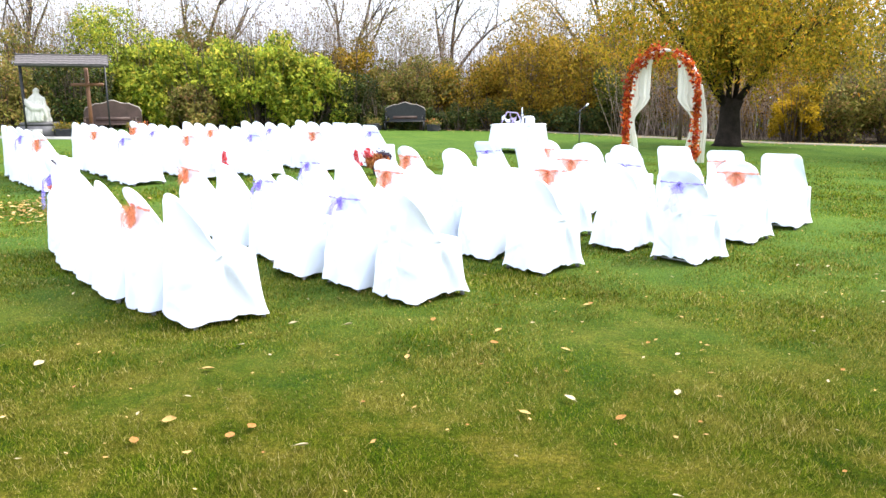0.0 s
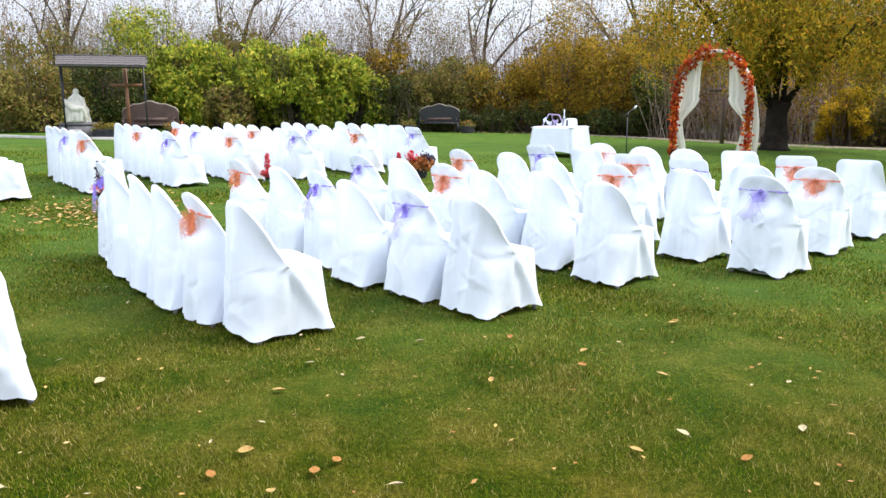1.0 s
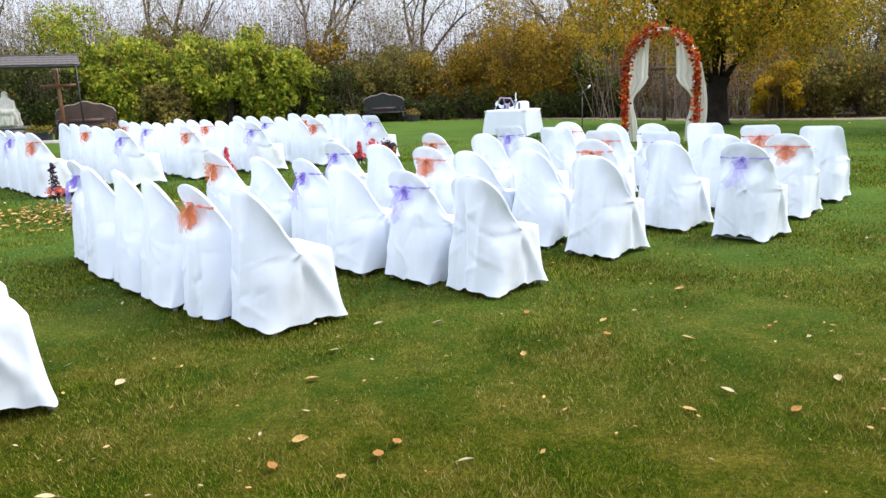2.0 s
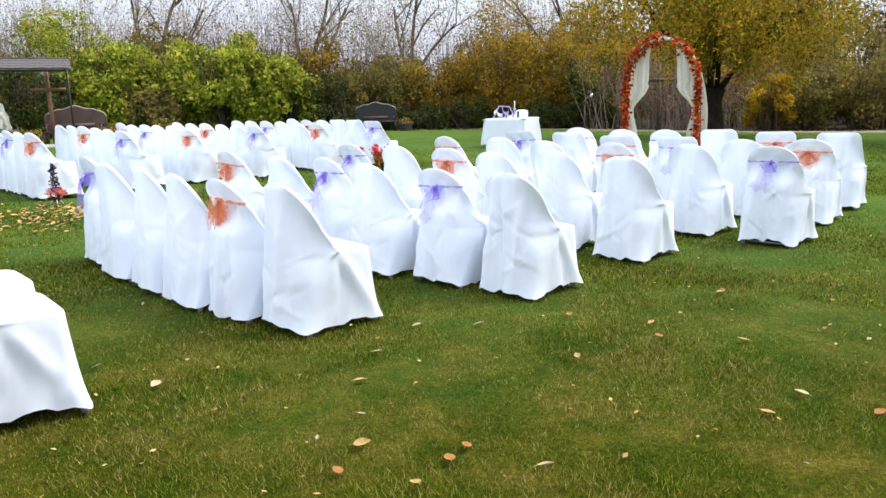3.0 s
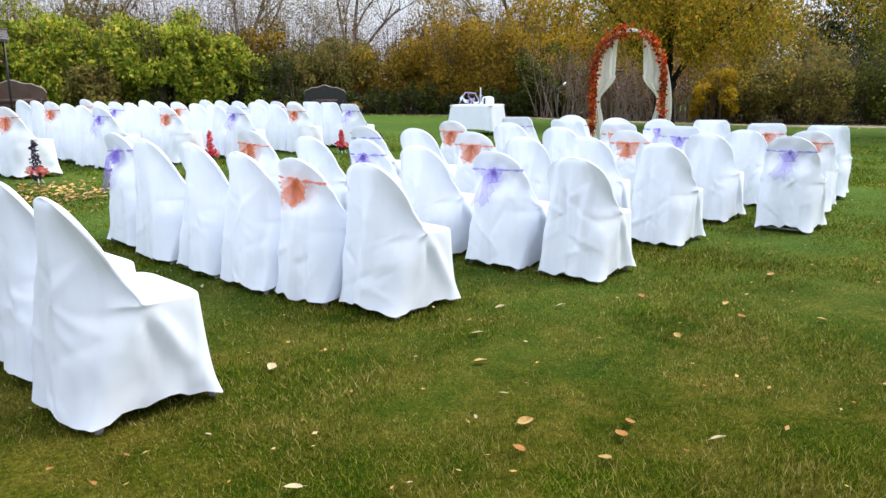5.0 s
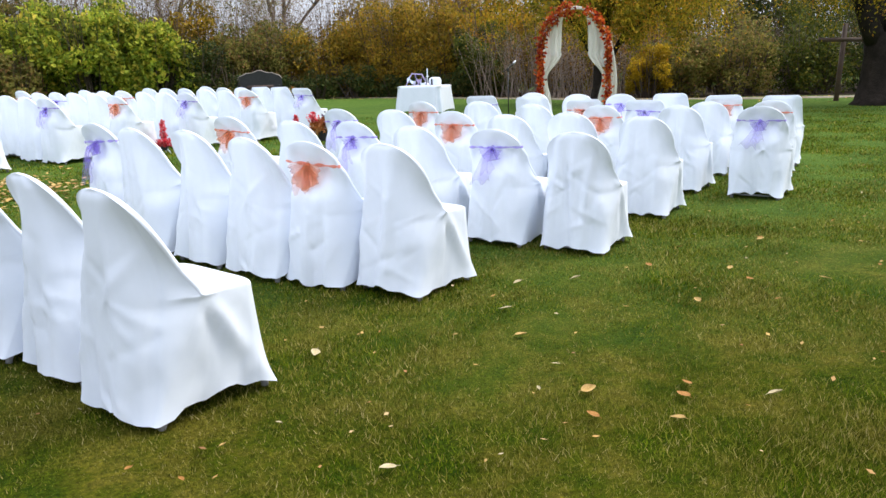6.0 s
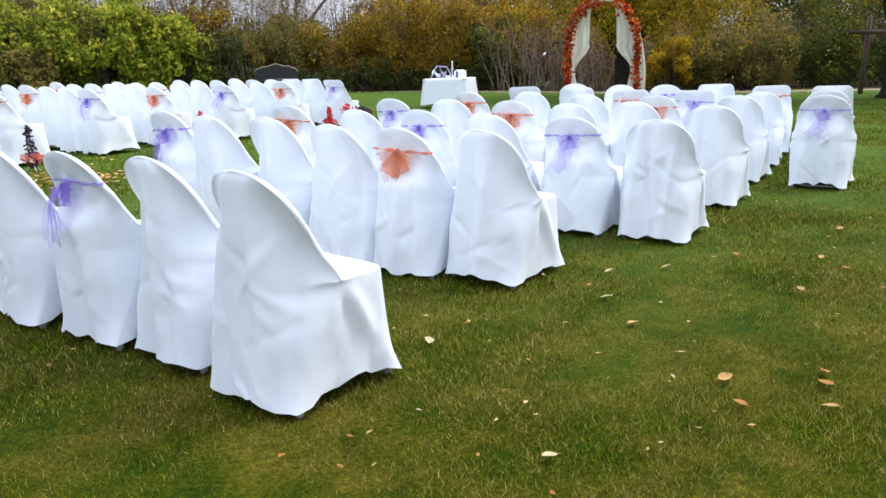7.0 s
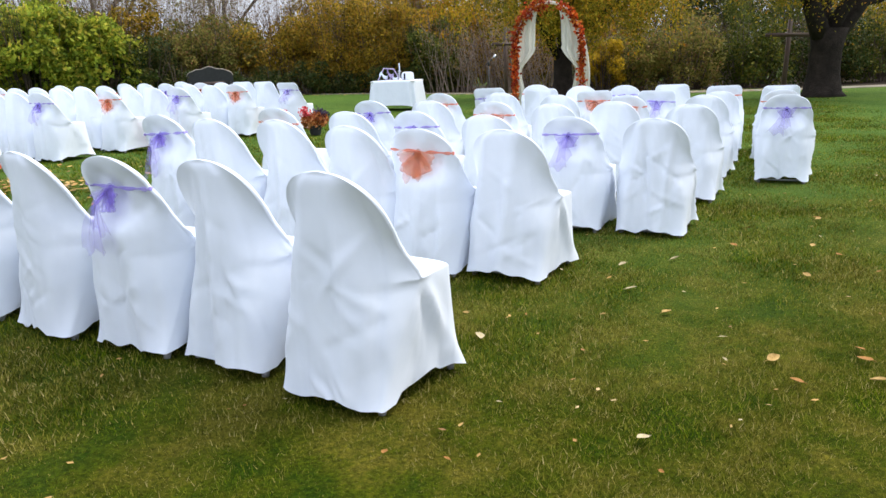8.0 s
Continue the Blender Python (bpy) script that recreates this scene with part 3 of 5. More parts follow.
def puff(seed, angle, reach, width):
    """One crumpled loop of netting that stands out from the knot: it widens, and curls back under itself."""
    rng = random.Random(seed)
    a, b, c = (rng.uniform(0, 6.28) for _ in range(3))
    ca, sa = math.cos(angle), math.sin(angle)
    y0 = knot_y()

    def fn(u, v):
        q = v - 0.5
        along = reach * math.sin(u * math.pi) ** 0.8
        over = width * q * math.sin(u * math.pi * 0.94 + 0.1) ** 0.7 * (1 + 0.25 * math.sin(7 * u + a))
        y = y0 - 0.012 - 0.028 * math.sin(u * math.pi) * (0.6 + 0.6 * u) + 0.010 * math.sin(17 * v + 4 * u + b) + 0.007 * math.sin(29 * v - 9 * u + c)
        return (ca * along - sa * over, y, SASH_Z - 0.006 + sa * along + ca * over)

    return sheet(fn, 14, 14)


def tail(seed, drift, drop, width):
    """A loose end of netting that falls from the knot over the sheet below, spreading out."""
    rng = random.Random(seed)
    b, c = rng.uniform(0, 6.28), rng.uniform(0, 6.28)
    y0 = knot_y()

    def fn(u, v):
        q = v - 0.5
        z = SASH_Z - 0.01 - drop * u
        y = min(y0 - 0.01, rear_middle(z, 0.03) - 0.012) if u > 0.25 else y0 - 0.01 + (min(y0 - 0.01, rear_middle(z, 0.03) - 0.012) - y0 + 0.01) * ease(u / 0.25)
        return (drift * u ** 0.8 + q * width * (0.12 + 0.9 * u), y - 0.012 - 0.007 * math.sin(19 * v + 5 * u + c) - 0.012 * math.sin(u * 3), z + 0.03 * q * math.sin(5 * u + b) + 0.02 * u * math.sin(11 * v + b))

    return sheet(fn, 14, 12)


CHAIR_PARTS = {}


def chair(m, square=False, sash="", seed=0, tall=1.0, group="rows of covered chairs", coarse=False):
    """A folding chair under a white cover, with or without a netting sash."""
    key = (square, sash, seed % (4 if coarse else 8), coarse)
    if key in CHAIR_PARTS:
        ob = copy_thing(CHAIR_PARTS[key], m)
        ob.scale = (1, 1, tall)
        return ob
    words = "white-covered folding chair, %s top, %s" % ("squared" if square else "rounded", {"": "no sash", "orange": "orange tulle sash and bow", "lilac": "lilac tulle sash and bow"}[sash])
    ob = empty("chair", m, words, "chair", group)
    part("cover", cover_geo(square, seed * 7 + square, coarse, bool(sash)), M_CLOTH, ob, "creased white fitted cloth cover")
    for sx in (-1, 1):
        for y0, y1 in ((-0.252, 0.08), (0.235, -0.085)):
            leg = part("leg", tube([(sx * 0.21, y0, 0.012), (sx * 0.21, y0 * 0.6 + y1 * 0.4, 0.19), (sx * 0.21, y1, 0.43)], 0.011), M_METAL, ob, "grey steel tube leg")
            part("rubber_foot", tube([(sx * 0.21, y0 - 0.002, -0.004), (sx * 0.21, y0, 0.012), (sx * 0.21, y0 * 0.96 + y1 * 0.04, 0.036)], [0.016, 0.017, 0.014]), M_RUBBER, leg)
    for y in (-0.238, 0.215):
        part("crossbar", tube([(-0.21, y, 0.045), (-0.12, y, 0.034), (0.12, y, 0.034), (0.21, y, 0.045)], 0.009), M_METAL, ob)
    if sash:
        mat = M_ORANGE if sash == "orange" else M_LILAC_NET
        rng = random.Random(seed + 3)
        band = part("sash", sash_band(square, seed), M_ORANGE_BAND if sash == "orange" else M_LILAC_BAND, ob, sash + " tulle band tied round the back")
        ky = knot_y()
        part("knot", loft([[(0.016 * math.cos(a) * s, ky - 0.012 * math.sin(a) * s, SASH_Z - 0.004 + dz) for a in np.linspace(0, 5.5, 8)] for dz, s in ((-0.02, 0.5), (-0.008, 1), (0.008, 1), (0.02, 0.5))]), mat, band)
        if sash == "orange":
            fans = [(-0.35, 0.12, 0.11), (-1.25, 0.135, 0.15), (-1.9, 0.135, 0.15), (-2.8, 0.12, 0.11)]
            ends = [(-0.01, 0.16, 0.14)]
        else:
            fans = [(-0.6, 0.08, 0.08), (-1.5, 0.10, 0.10), (-2.5, 0.085, 0.08)]
            ends = [(-0.09, 0.26, 0.17), (-0.01, 0.19, 0.13)]
        for k, (angle, reach, width) in enumerate(fans):
            part("bow_loop", puff(seed * 11 + k, angle + rng.uniform(-0.15, 0.15), reach * rng.uniform(0.85, 1.1), width), mat, band)
        for k, (drift, drop, width) in enumerate(ends):
            part("bow_tail", tail(seed * 13 + k, drift * rng.uniform(0.6, 1.3), drop * rng.uniform(0.85, 1.1), width), mat, band)
    CHAIR_PARTS[key] = ob
    ob.scale = (1, 1, tall)
    return ob


def chair_row(places, yaw, sashes, square, tall, seed, coarse=False):
    """Chairs at the places of the tops of their backs."""
    rng = random.Random(seed)
    for i, (x, y) in enumerate(places):
        a = yaw + rng.uniform(-3, 3)
        r = radians(a)
        cx, cy = x - math.sin(r) * 0.275, y + math.cos(r) * 0.275
        sq = square if isinstance(square, bool) else i in square
        chair(pose(cx, cy, hz(cx, cy), rng.uniform(-1, 1), rng.uniform(-1, 1), a), sq, sashes.get(i, ""), seed + i, tall * rng.uniform(0.985, 1.015), coarse=coarse)


def line(x, y, dx, dy, n):
    return [(x + dx * i, y + dy * i) for i in range(n)]


O, L = "orange", "lilac"
NEAR_ROWS = [
    ([(-3.05, 3.58), (-3.43, 4.08), (-3.83, 4.43), (-4.25, 4.84), (-4.66, 5.24), (-5.08, 5.64)], -51, {2: L, 5: O}, False, 1.04),
    ([(-1.79, 4.83), (-2.21, 5.13), (-2.58, 5.42), (-2.96, 5.82), (-3.34, 6.24), (-3.71, 6.72)], -50, {1: O, 5: L}, False, 1.035),
    ([(-0.36, 5.42), (-0.84, 5.79), (-1.35, 6.16), (-1.76, 6.75), (-2.21, 7.15), (-2.77, 7.62)], -47, {1: L, 3: L, 5: O}, False, 1.0),
    ([(0.70, 6.40), (0.24, 6.90), (-0.28, 7.12), (-0.67, 7.64), (-1.17, 8.08), (-1.68, 8.55)], -45, {3: O, 5: L}, False, 1.0),
    ([(2.13, 6.77), (1.65, 7.40), (1.08, 7.98), (0.44, 8.40), (0.01, 9.02), (-0.58, 9.46)], -46, {0: L, 2: O, 5: O}, False, 1.01),
    ([(3.02, 7.75), (2.58, 8.30), (2.05, 8.82), (1.54, 9.42), (1.04, 10.0), (0.50, 10.48)], -38, {0: O, 2: L, 3: O, 5: L}, {2, 3, 4, 5}, 0.99),
    ([(3.88, 8.68), (3.42, 9.20), (2.90, 9.65), (2.31, 9.95), (1.86, 10.35), (1.35, 10.75)], -37, {1: O, 3: L, 5: O}, {0, 1, 2}, 1.01),
]
for k, (places, yaw, sashes, square, tall) in enumerate(NEAR_ROWS):
    chair_row(places, yaw, sashes, square, tall, 11 + 6 * k)
FAR_ROWS = [
    (line(-7.10, 9.80, -0.37, 0.38, 3), {1: L}, False), (line(-6.16, 10.70, -0.36, 0.39, 5), {0: O, 2: L}, False),
    (line(-5.30, 11.65, -0.36, 0.39, 6), {0: L, 3: O}, False), (line(-4.58, 12.42, -0.36, 0.39, 6), {0: O, 3: L, 5: O}, False),
    (line(-3.66, 13.05, -0.37, 0.38, 6), {0: L, 3: O}, False), (line(-2.74, 13.95, -0.37, 0.38, 6), {0: O, 3: L}, False),
    (line(-1.75, 14.85, -0.37, 0.38, 6), {0: L, 4: O}, {0, 1, 2}),
]
for k, (places, sashes, square) in enumerate(FAR_ROWS):
    chair_row(places, -42, sashes, square, 1.05 - 0.012 * k, 71 + 6 * k, True)


# ---- table, microphone, arch ----
def build_table():
    a = -30.0
    t = empty("table", pose(1.62, 19.3, hz(1.62, 19.3), 0, 0, a), "small folding table hidden under a white cloth", "table")
    part("tabletop", box(0, 0, 0.715, 1.14, 1.1, 0.03), M_WHITE, t)
    for sx in (-1, 1):
        for sy in (-1, 1):
            part("leg", tube([(sx * 0.48, sy * 0.46, 0), (sx * 0.48, sy * 0.46, 0.7)], 0.014), M_METAL, t)
    rings = []
    for i, (z, g, w) in enumerate(((0.14, 0.075, 1), (0.3, 0.055, 0.9), (0.5, 0.03, 0.6), (0.68, 0.012, 0.3), (0.735, 0.006, 0), (0.742, -0.02, 0))):
        r = []
        for k in range(120):
            an = 2 * math.pi * k / 120
            ca, sa = math.cos(an), math.sin(an)
            f = 1 + w * (0.02 * math.sin(14 * an) + 0.018 * math.sin(9 * an + 1))
            x, y = (0.58 + g) * math.copysign(abs(ca) ** 0.3, ca) * f, (0.56 + g) * math.copysign(abs(sa) ** 0.3, sa) * f
            r.append((x, y, z - (0.05 * abs(math.sin(2 * an)) if i == 0 else 0)))
        rings.append(r)
    cloth = mesh_ob("tablecloth", loft(rings), M_CLOTH)
    cloth.matrix_basis = t.matrix_basis.copy()
    tagged(cloth, "white tablecloth hanging in soft folds over the table", "tablecloth")
    top = t.matrix_basis @ Matrix.Translation((0, 0, 0.744))
    # a ribboned frame, a candle in a holder, and a rounded white box
    fr = empty("ribboned_frame", top @ pose(-0.22, 0.05, 0, 0, 0, 20) @ Matrix.Scale(1.3, 4), "tilted frame dressed with lilac ribbon on the table", "decoration")
    for x0, z0, x1, z1 in ((-0.22, 0.0, -0.1, 0.22), (-0.1, 0.22, 0.1, 0.2), (0.1, 0.2, 0.2, 0.0)):
        part("frame_bar", tube([(x0, 0.05, z0 + 0.012), (x1, 0, z1 + 0.012)], 0.012), M_LILAC_RIBBON, fr)
    for k, (x, z) in enumerate(((-0.12, 0.10), (0.02, 0.13), (0.12, 0.06), (0.0, 0.03))):
        part("ribbon", sheet(lambda u, v, x=x, z=z, k=k: (x + 0.16 * (u - 0.5) + 0.02 * math.sin(9 * u + k), -0.03 - 0.05 * v + 0.03 * math.sin(7 * u + k), max(0.004, z + 0.07 * (v - 0.5) + 0.05 * math.sin(6 * u + k))), 14, 4), M_LILAC_RIBBON if k % 2 else M_CLOTH, fr)
    cn = empty("candle_holder", top @ pose(0.04, 0.12, 0) @ Matrix.Scale(1.4, 4), "slim silver candle holder with a pale candle", "candle")
    part("stand", loft([[(r * math.cos(a), r * math.sin(a), z) for a in np.linspace(0, 5.76, 12)] for z, r in ((0, 0.05), (0.012, 0.048), (0.03, 0.012), (0.14, 0.01), (0.15, 0.028), (0.165, 0.028), (0.17, 0.013))]), M_SILVER, cn)
    part("candle", tube([(0, 0, 0.165), (0, 0, 0.3)], 0.011), M_CLOTH, cn)
    bx = empty("keepsake_box", top @ pose(0.28, 0.0, 0, 0, 0, 8) @ Matrix.Scale(1.2, 4), "white rounded keepsake box with a dark ribbon", "box")
    part("body", loft([[(0.13 * s * math.copysign(abs(math.cos(a)) ** 0.5, math.cos(a)), 0.08 * s * math.copysign(abs(math.sin(a)) ** 0.5, math.sin(a)), z) for a in np.linspace(0, 6.03, 24)] for z, s in ((0, 0.95), (0.02, 1), (0.1, 1), (0.14, 0.9), (0.16, 0.65), (0.165, 0.3))]), M_CLOTH, bx)
    part("ribbon", box(-0.06, -0.083, 0.07, 0.035, 0.01, 0.13, 0.003), M_POT, bx)
    br = mesh_ob("ribbon_trail", sheet(lambda u, v: (-0.05 + 0.38 * u, -0.2 + 0.05 * math.sin(5 * u) + 0.05 * (v - 0.5), 0.006 + 0.02 * abs(math.sin(9 * u))), 24, 3), M_LILAC_RIBBON)
    br.matrix_basis = top
    tagged(br, "loose lilac satin ribbon lying on the tablecloth", "ribbon")


def build_microphone():
    x, y = 2.62, 15.6
    s = empty("microphone_stand", pose(x, y, hz(x, y), 0, 0, 10), "black microphone stand with a short boom on the grass", "microphone stand")
    part("base", loft([[(r * math.cos(a), r * math.sin(a), z) for a in np.linspace(0, 6.02, 24)] for z, r in ((0, 0.14), (0.012, 0.14), (0.02, 0.12), (0.026, 0.03))]), M_BLACK, s)
    part("pole", tube([(0, 0, 0.02), (0, 0, 1.18)], 0.012), M_BLACK, s)
    part("clutch", tube([(0, 0, 1.11), (0, 0, 1.13), (0, 0, 1.18), (0, 0, 1.2)], [0.014, 0.022, 0.022, 0.014]), M_BLACK, s)
    part("boom", tube([(-0.1, 0, 1.11), (0.06, 0, 1.23)], 0.009), M_BLACK, s)
    mic = part("microphone", tube([(0.03, 0, 1.2), (0.13, 0, 1.28)], [0.012, 0.018]), M_BLACK, s)
    part("grille", loft([[(0.135 + dx + 0.0 * r, r * math.cos(a), 1.285 + dx * 0.8 + r * math.sin(a)) for a in np.linspace(0, 5.5, 10)] for dx, r in ((-0.01, 0.018), (0.0, 0.03), (0.02, 0.035), (0.04, 0.028), (0.05, 0.01))]), M_SILVER, mic, "pale metal mesh grille")


def arch_point(s):
    """A point of the arch's middle line: s from 0 (one foot) over 1 (top) to 2 (other foot)."""
    q = 1 - abs(1 - s)
    side = -1 if s < 1 else 1
    if q < 0.55:
        return side * (0.74 - 0.02 * q), 1.45 * q / 0.55
    t = (q - 0.55) / 0.45 * math.pi / 2
    return side * 0.73 * math.cos(t) ** 0.95, 1.45 + 0.92 * math.sin(t) ** 1.05


def build_arch():
    cx, cy = 4.72, 16.95
    ob = empty("wedding_arch", pose(cx, cy, hz(cx, cy) - 0.01, 0, 0, -28) @ Matrix.Diagonal((1.06, 1.0, 1.06, 1)), "white garden arch draped with sheer cloth and autumn leaves", "arch")
    for dy in (-0.17, 0.17):
        part("hoop", tube([(arch_point(s)[0], dy, arch_point(s)[1]) for s in np.linspace(0, 2, 49)], 0.014), M_WHITE, ob, "white metal tube hoop")
    for s in np.linspace(0.08, 1.92, 15):
        x, z = arch_point(s)
        part("rung", tube([(x, -0.17, z), (x, 0.17, z)], 0.008, 6), M_WHITE, ob)

    def gathered(side):
        def fn(u, v):
            # u runs from the top of the arch down to the ground, v across the cloth
            tie = math.exp(-((u - 0.62) / 0.14) ** 2)
            z = 2.28 - 2.24 * u
            x_arch = 0.70 if z < 1.45 else 0.73 * math.sqrt(max(0.0, 1 - ((z - 1.45) / 0.93) ** 2))
            inner = max(0.06, x_arch - (0.10 + 0.30 * (1 - tie) * math.sin(min(1, u * 1.5) * math.pi) ** 0.7 + 0.12 * u * (1 - tie)))
            x = side * (inner + (x_arch + 0.03 - inner) * v)
            return (x, 0.06 * math.sin(22 * v + 3 * u) * (0.35 + 0.6 * u) - 0.05 + 0.05 * math.sin(9 * v), max(0.02, z))
        return sheet(fn, 44, 36)

    def outer_fall(u, v):
        # a loose end of the cloth outside the right-hand post
        z = 1.62 * (1 - u) + 0.03
        return (0.74 + 0.05 * math.sin(2.4 * u) + (0.05 + 0.09 * math.sin(min(1, 1.3 * u) * 2.2)) * v, 0.05 * math.sin(17 * v + 2 * u), z)

    part("drape", sheet(outer_fall, 30, 14), M_WHITE_NET, ob)
    part("drape", gathered(-1), M_WHITE_NET, ob, "sheer white cloth tied back to the post")
    part("drape", gathered(1), M_WHITE_NET, ob, "sheer white cloth tied back to the post")
    part("top_drape", sheet(lambda u, v: (arch_point(0.62 + 0.76 * u)[0], -0.24 + 0.48 * v, arch_point(0.62 + 0.76 * u)[1] + 0.035 - 0.05 * abs(math.sin(12 * u)) * 0.4), 40, 8), M_WHITE_NET, ob)
    rng = np.random.default_rng(17)
    n = 2300
    s = np.clip(rng.choice([0, 1], n, p=[0.55, 0.45]) * 1.0 + rng.uniform(0.08, 1.0, n) * 1.0, 0.08, 1.92)
    pts = np.array([arch_point(v) for v in s])
    top = np.clip(1 - np.abs(s - 0.95) / 0.45, 0, 1)
    r = (0.036 + 0.062 * top)[:, None] * rng.normal(size=(n, 3)) * 0.8
    pos = np.column_stack([pts[:, 0], np.full(n, -0.2), pts[:, 1]]) + r
    pos = pos[pos[:, 2] > 0.12]
    tagged(part("garland", leaves(pos, 0.082, rng, 0.2, 0.7), M_GARLAND, ob, "garland of orange and red silk leaves", smooth=False), kind="stuff")


build_table()
build_microphone()
build_arch()


# ---- the shrine bed: shelter, statue, cross, benches, planters ----
def build_shelter():
    x, y = -12.5, 23.3
    s = empty("shelter", pose(x, y, hz(x, y), 0, 0, 25) @ Matrix.Scale(1.2, 4) @ Matrix.Diagonal((0.935, 0.72, 0.968, 1)), "small shingled roof on thin dark posts", "shelter")
    for px in (-1.09, 1.05):
        for py in (-0.12, 0.3):
            part("post", box(px, py, 0.97, 0.046, 0.046, 2.1, 0.006), M_BLACK, s)
    for py in (-0.12, 0.3):
        part("beam", box(-0.02, py, 2.0, 2.24, 0.05, 0.08), M_BLACK, s)
    for k in (-1, 1):
        roof = part("roof", ([(-1.16, k * 0.55, 1.98), (1.16, k * 0.55, 1.98), (1.16, 0, 2.24), (-1.16, 0, 2.24), (-1.16, k * 0.55, 1.94), (1.16, k * 0.55, 1.94), (1.16, 0, 2.2), (-1.16, 0, 2.2)], [(0, 1, 2, 3), (7, 6, 5, 4), (0, 4, 5, 1), (1, 5, 6, 2), (3, 2, 6, 7), (0, 3, 7, 4)]), M_SHINGLE, s, smooth=False)
        base = box(0, 0, 0, 0.138, 0.16, 0.012, 0.003)
        proto = None
        for row in range(4):
            for c in range(16):
                q = row / 4 + 0.1
                m = Matrix.Translation((-1.09 + 0.143 * c + 0.03 * (row % 2), k * 0.55 * (1 - q), 1.992 + 0.26 * q + 0.004 * (c % 3))) @ Matrix.Rotation(-k * 0.44 + k * 0.06, 4, "X")
                if proto is None:
                    proto = ob = part("shingle", base, M_SHINGLE, roof, smooth=False)
                else:
                    ob = new("shingle", proto.data)
                    ob.parent = roof
                ob.matrix_basis = m
    part("ridge_cap", box(0, 0, 2.25, 2.36, 0.12, 0.04), M_SHINGLE, s)


def build_statue():
    x, y = -13.35, 23.1
    z = hz(x, y)
    p = empty("plinth", pose(x, y, z, 0, 0, 8), "dark granite plinth in the planted bed", "plinth")
    p.scale = (1.2, 1.2, 1.2)
    part("base", box(0, 0, 0.15, 0.95, 0.62, 0.36, 0.02), M_PLINTH, p)
    part("slab", box(0, 0, 0.38, 0.82, 0.55, 0.10, 0.02), M_PLINTH, p)
    part("plaque", box(0, -0.3, 0.16, 0.34, 0.03, 0.2, 0.006), M_KERB, p)
    # a seated, draped form with a reclining one across its lap: plain shapes in one mesh
    rng = random.Random(4)
    rings = []
    for i in range(34):
        t = i / 33
        zz = 0.43 + 0.92 * t
        w = np.interp(t, [0, 0.1, 0.36, 0.5, 0.62, 0.74, 0.80, 0.84, 0.91, 0.96, 1], [0.37, 0.39, 0.38, 0.31, 0.25, 0.21, 0.13, 0.085, 0.10, 0.085, 0.02])
        d = np.interp(t, [0, 0.1, 0.36, 0.5, 0.62, 0.74, 0.80, 0.84, 0.91, 0.96, 1], [0.25, 0.27, 0.27, 0.19, 0.15, 0.13, 0.10, 0.085, 0.10, 0.085, 0.02])
        r = []
        for k in range(48):
            a = 2 * math.pi * k / 48
            fold = 1 + (0.10 * math.sin(9 * a + 9 * t) + 0.07 * math.sin(15 * a - 12 * t)) * (1 - t) ** 0.7
            r.append((w * math.cos(a) * fold - 0.03 * math.sin(3 * t), d * math.sin(a) * fold - 0.06 * (1 - t), zz))
        rings.append(r)
    body = loft(rings)
    body[1].append(tuple(range(47, -1, -1)))
    lap = tube([(-0.33, -0.17, 1.05), (-0.30, -0.18, 0.98), (-0.20, -0.22, 0.90), (-0.05, -0.25, 0.80), (0.12, -0.25, 0.78), (0.28, -0.24, 0.80), (0.34, -0.24, 0.68), (0.36, -0.24, 0.52)], [0.05, 0.065, 0.10, 0.105, 0.09, 0.085, 0.065, 0.04], 14)
    falls = [tube([(x, -0.26, 0.76), (x + 0.02, -0.29, 0.62), (x - 0.02, -0.30, 0.46)], [0.045, 0.05, 0.06], 10) for x in (-0.2, -0.06, 0.09, 0.22)]
    arm = tube([(0.2, -0.03, 1.08), (0.27, -0.12, 0.93), (0.3, -0.2, 0.83)], [0.06, 0.055, 0.04], 10)
    arm2 = tube([(-0.18, -0.03, 1.08), (-0.28, -0.1, 0.98), (-0.3, -0.17, 0.92)], [0.06, 0.055, 0.04], 10)
    ob = mesh_ob("statue", join(body, lap, arm, arm2, *falls), M_STONE)
    ob.matrix_basis = pose(x, y, z + 0.43, 0, 0, 8) @ Matrix.Translation((0, 0, 0.086)) @ Matrix.Diagonal((0.93, 1.05, 1.16, 1)) @ Matrix.Translation((0, 0, -0.43))
    blend = ob.modifiers.new("blend", "REMESH")
    blend.mode, blend.voxel_size, blend.use_smooth_shade = "VOXEL", 0.018, True
    tagged(ob, "pale stone seated statue group on the granite plinth", "statue")


def build_cross(name, x, y, yaw, tall, arm, arm_z, thick, mat, label, diamond=True, tilt=0.0):
    c = empty(name, pose(x, y, hz(x, y), 0, tilt, yaw), label, "cross")
    part("upright", box(0, 0, tall / 2 - 0.1, thick, thick, tall + 0.2, 0.012), mat, c)
    part("crossbar", box(0, -0.012, arm_z, arm, thick * 0.9, thick, 0.012), mat, c)
    if diamond:
        bm = box(0, 0, 0, thick * 1.5, 0.03, thick * 1.5, 0.006)
        ob = part("centre_plate", bm, mat, c, "small diamond-set wooden plate")
        ob.matrix_basis = Matrix.Translation((0, -thick * 0.62, arm_z)) @ Matrix.Rotation(math.pi / 4, 4, "Y")


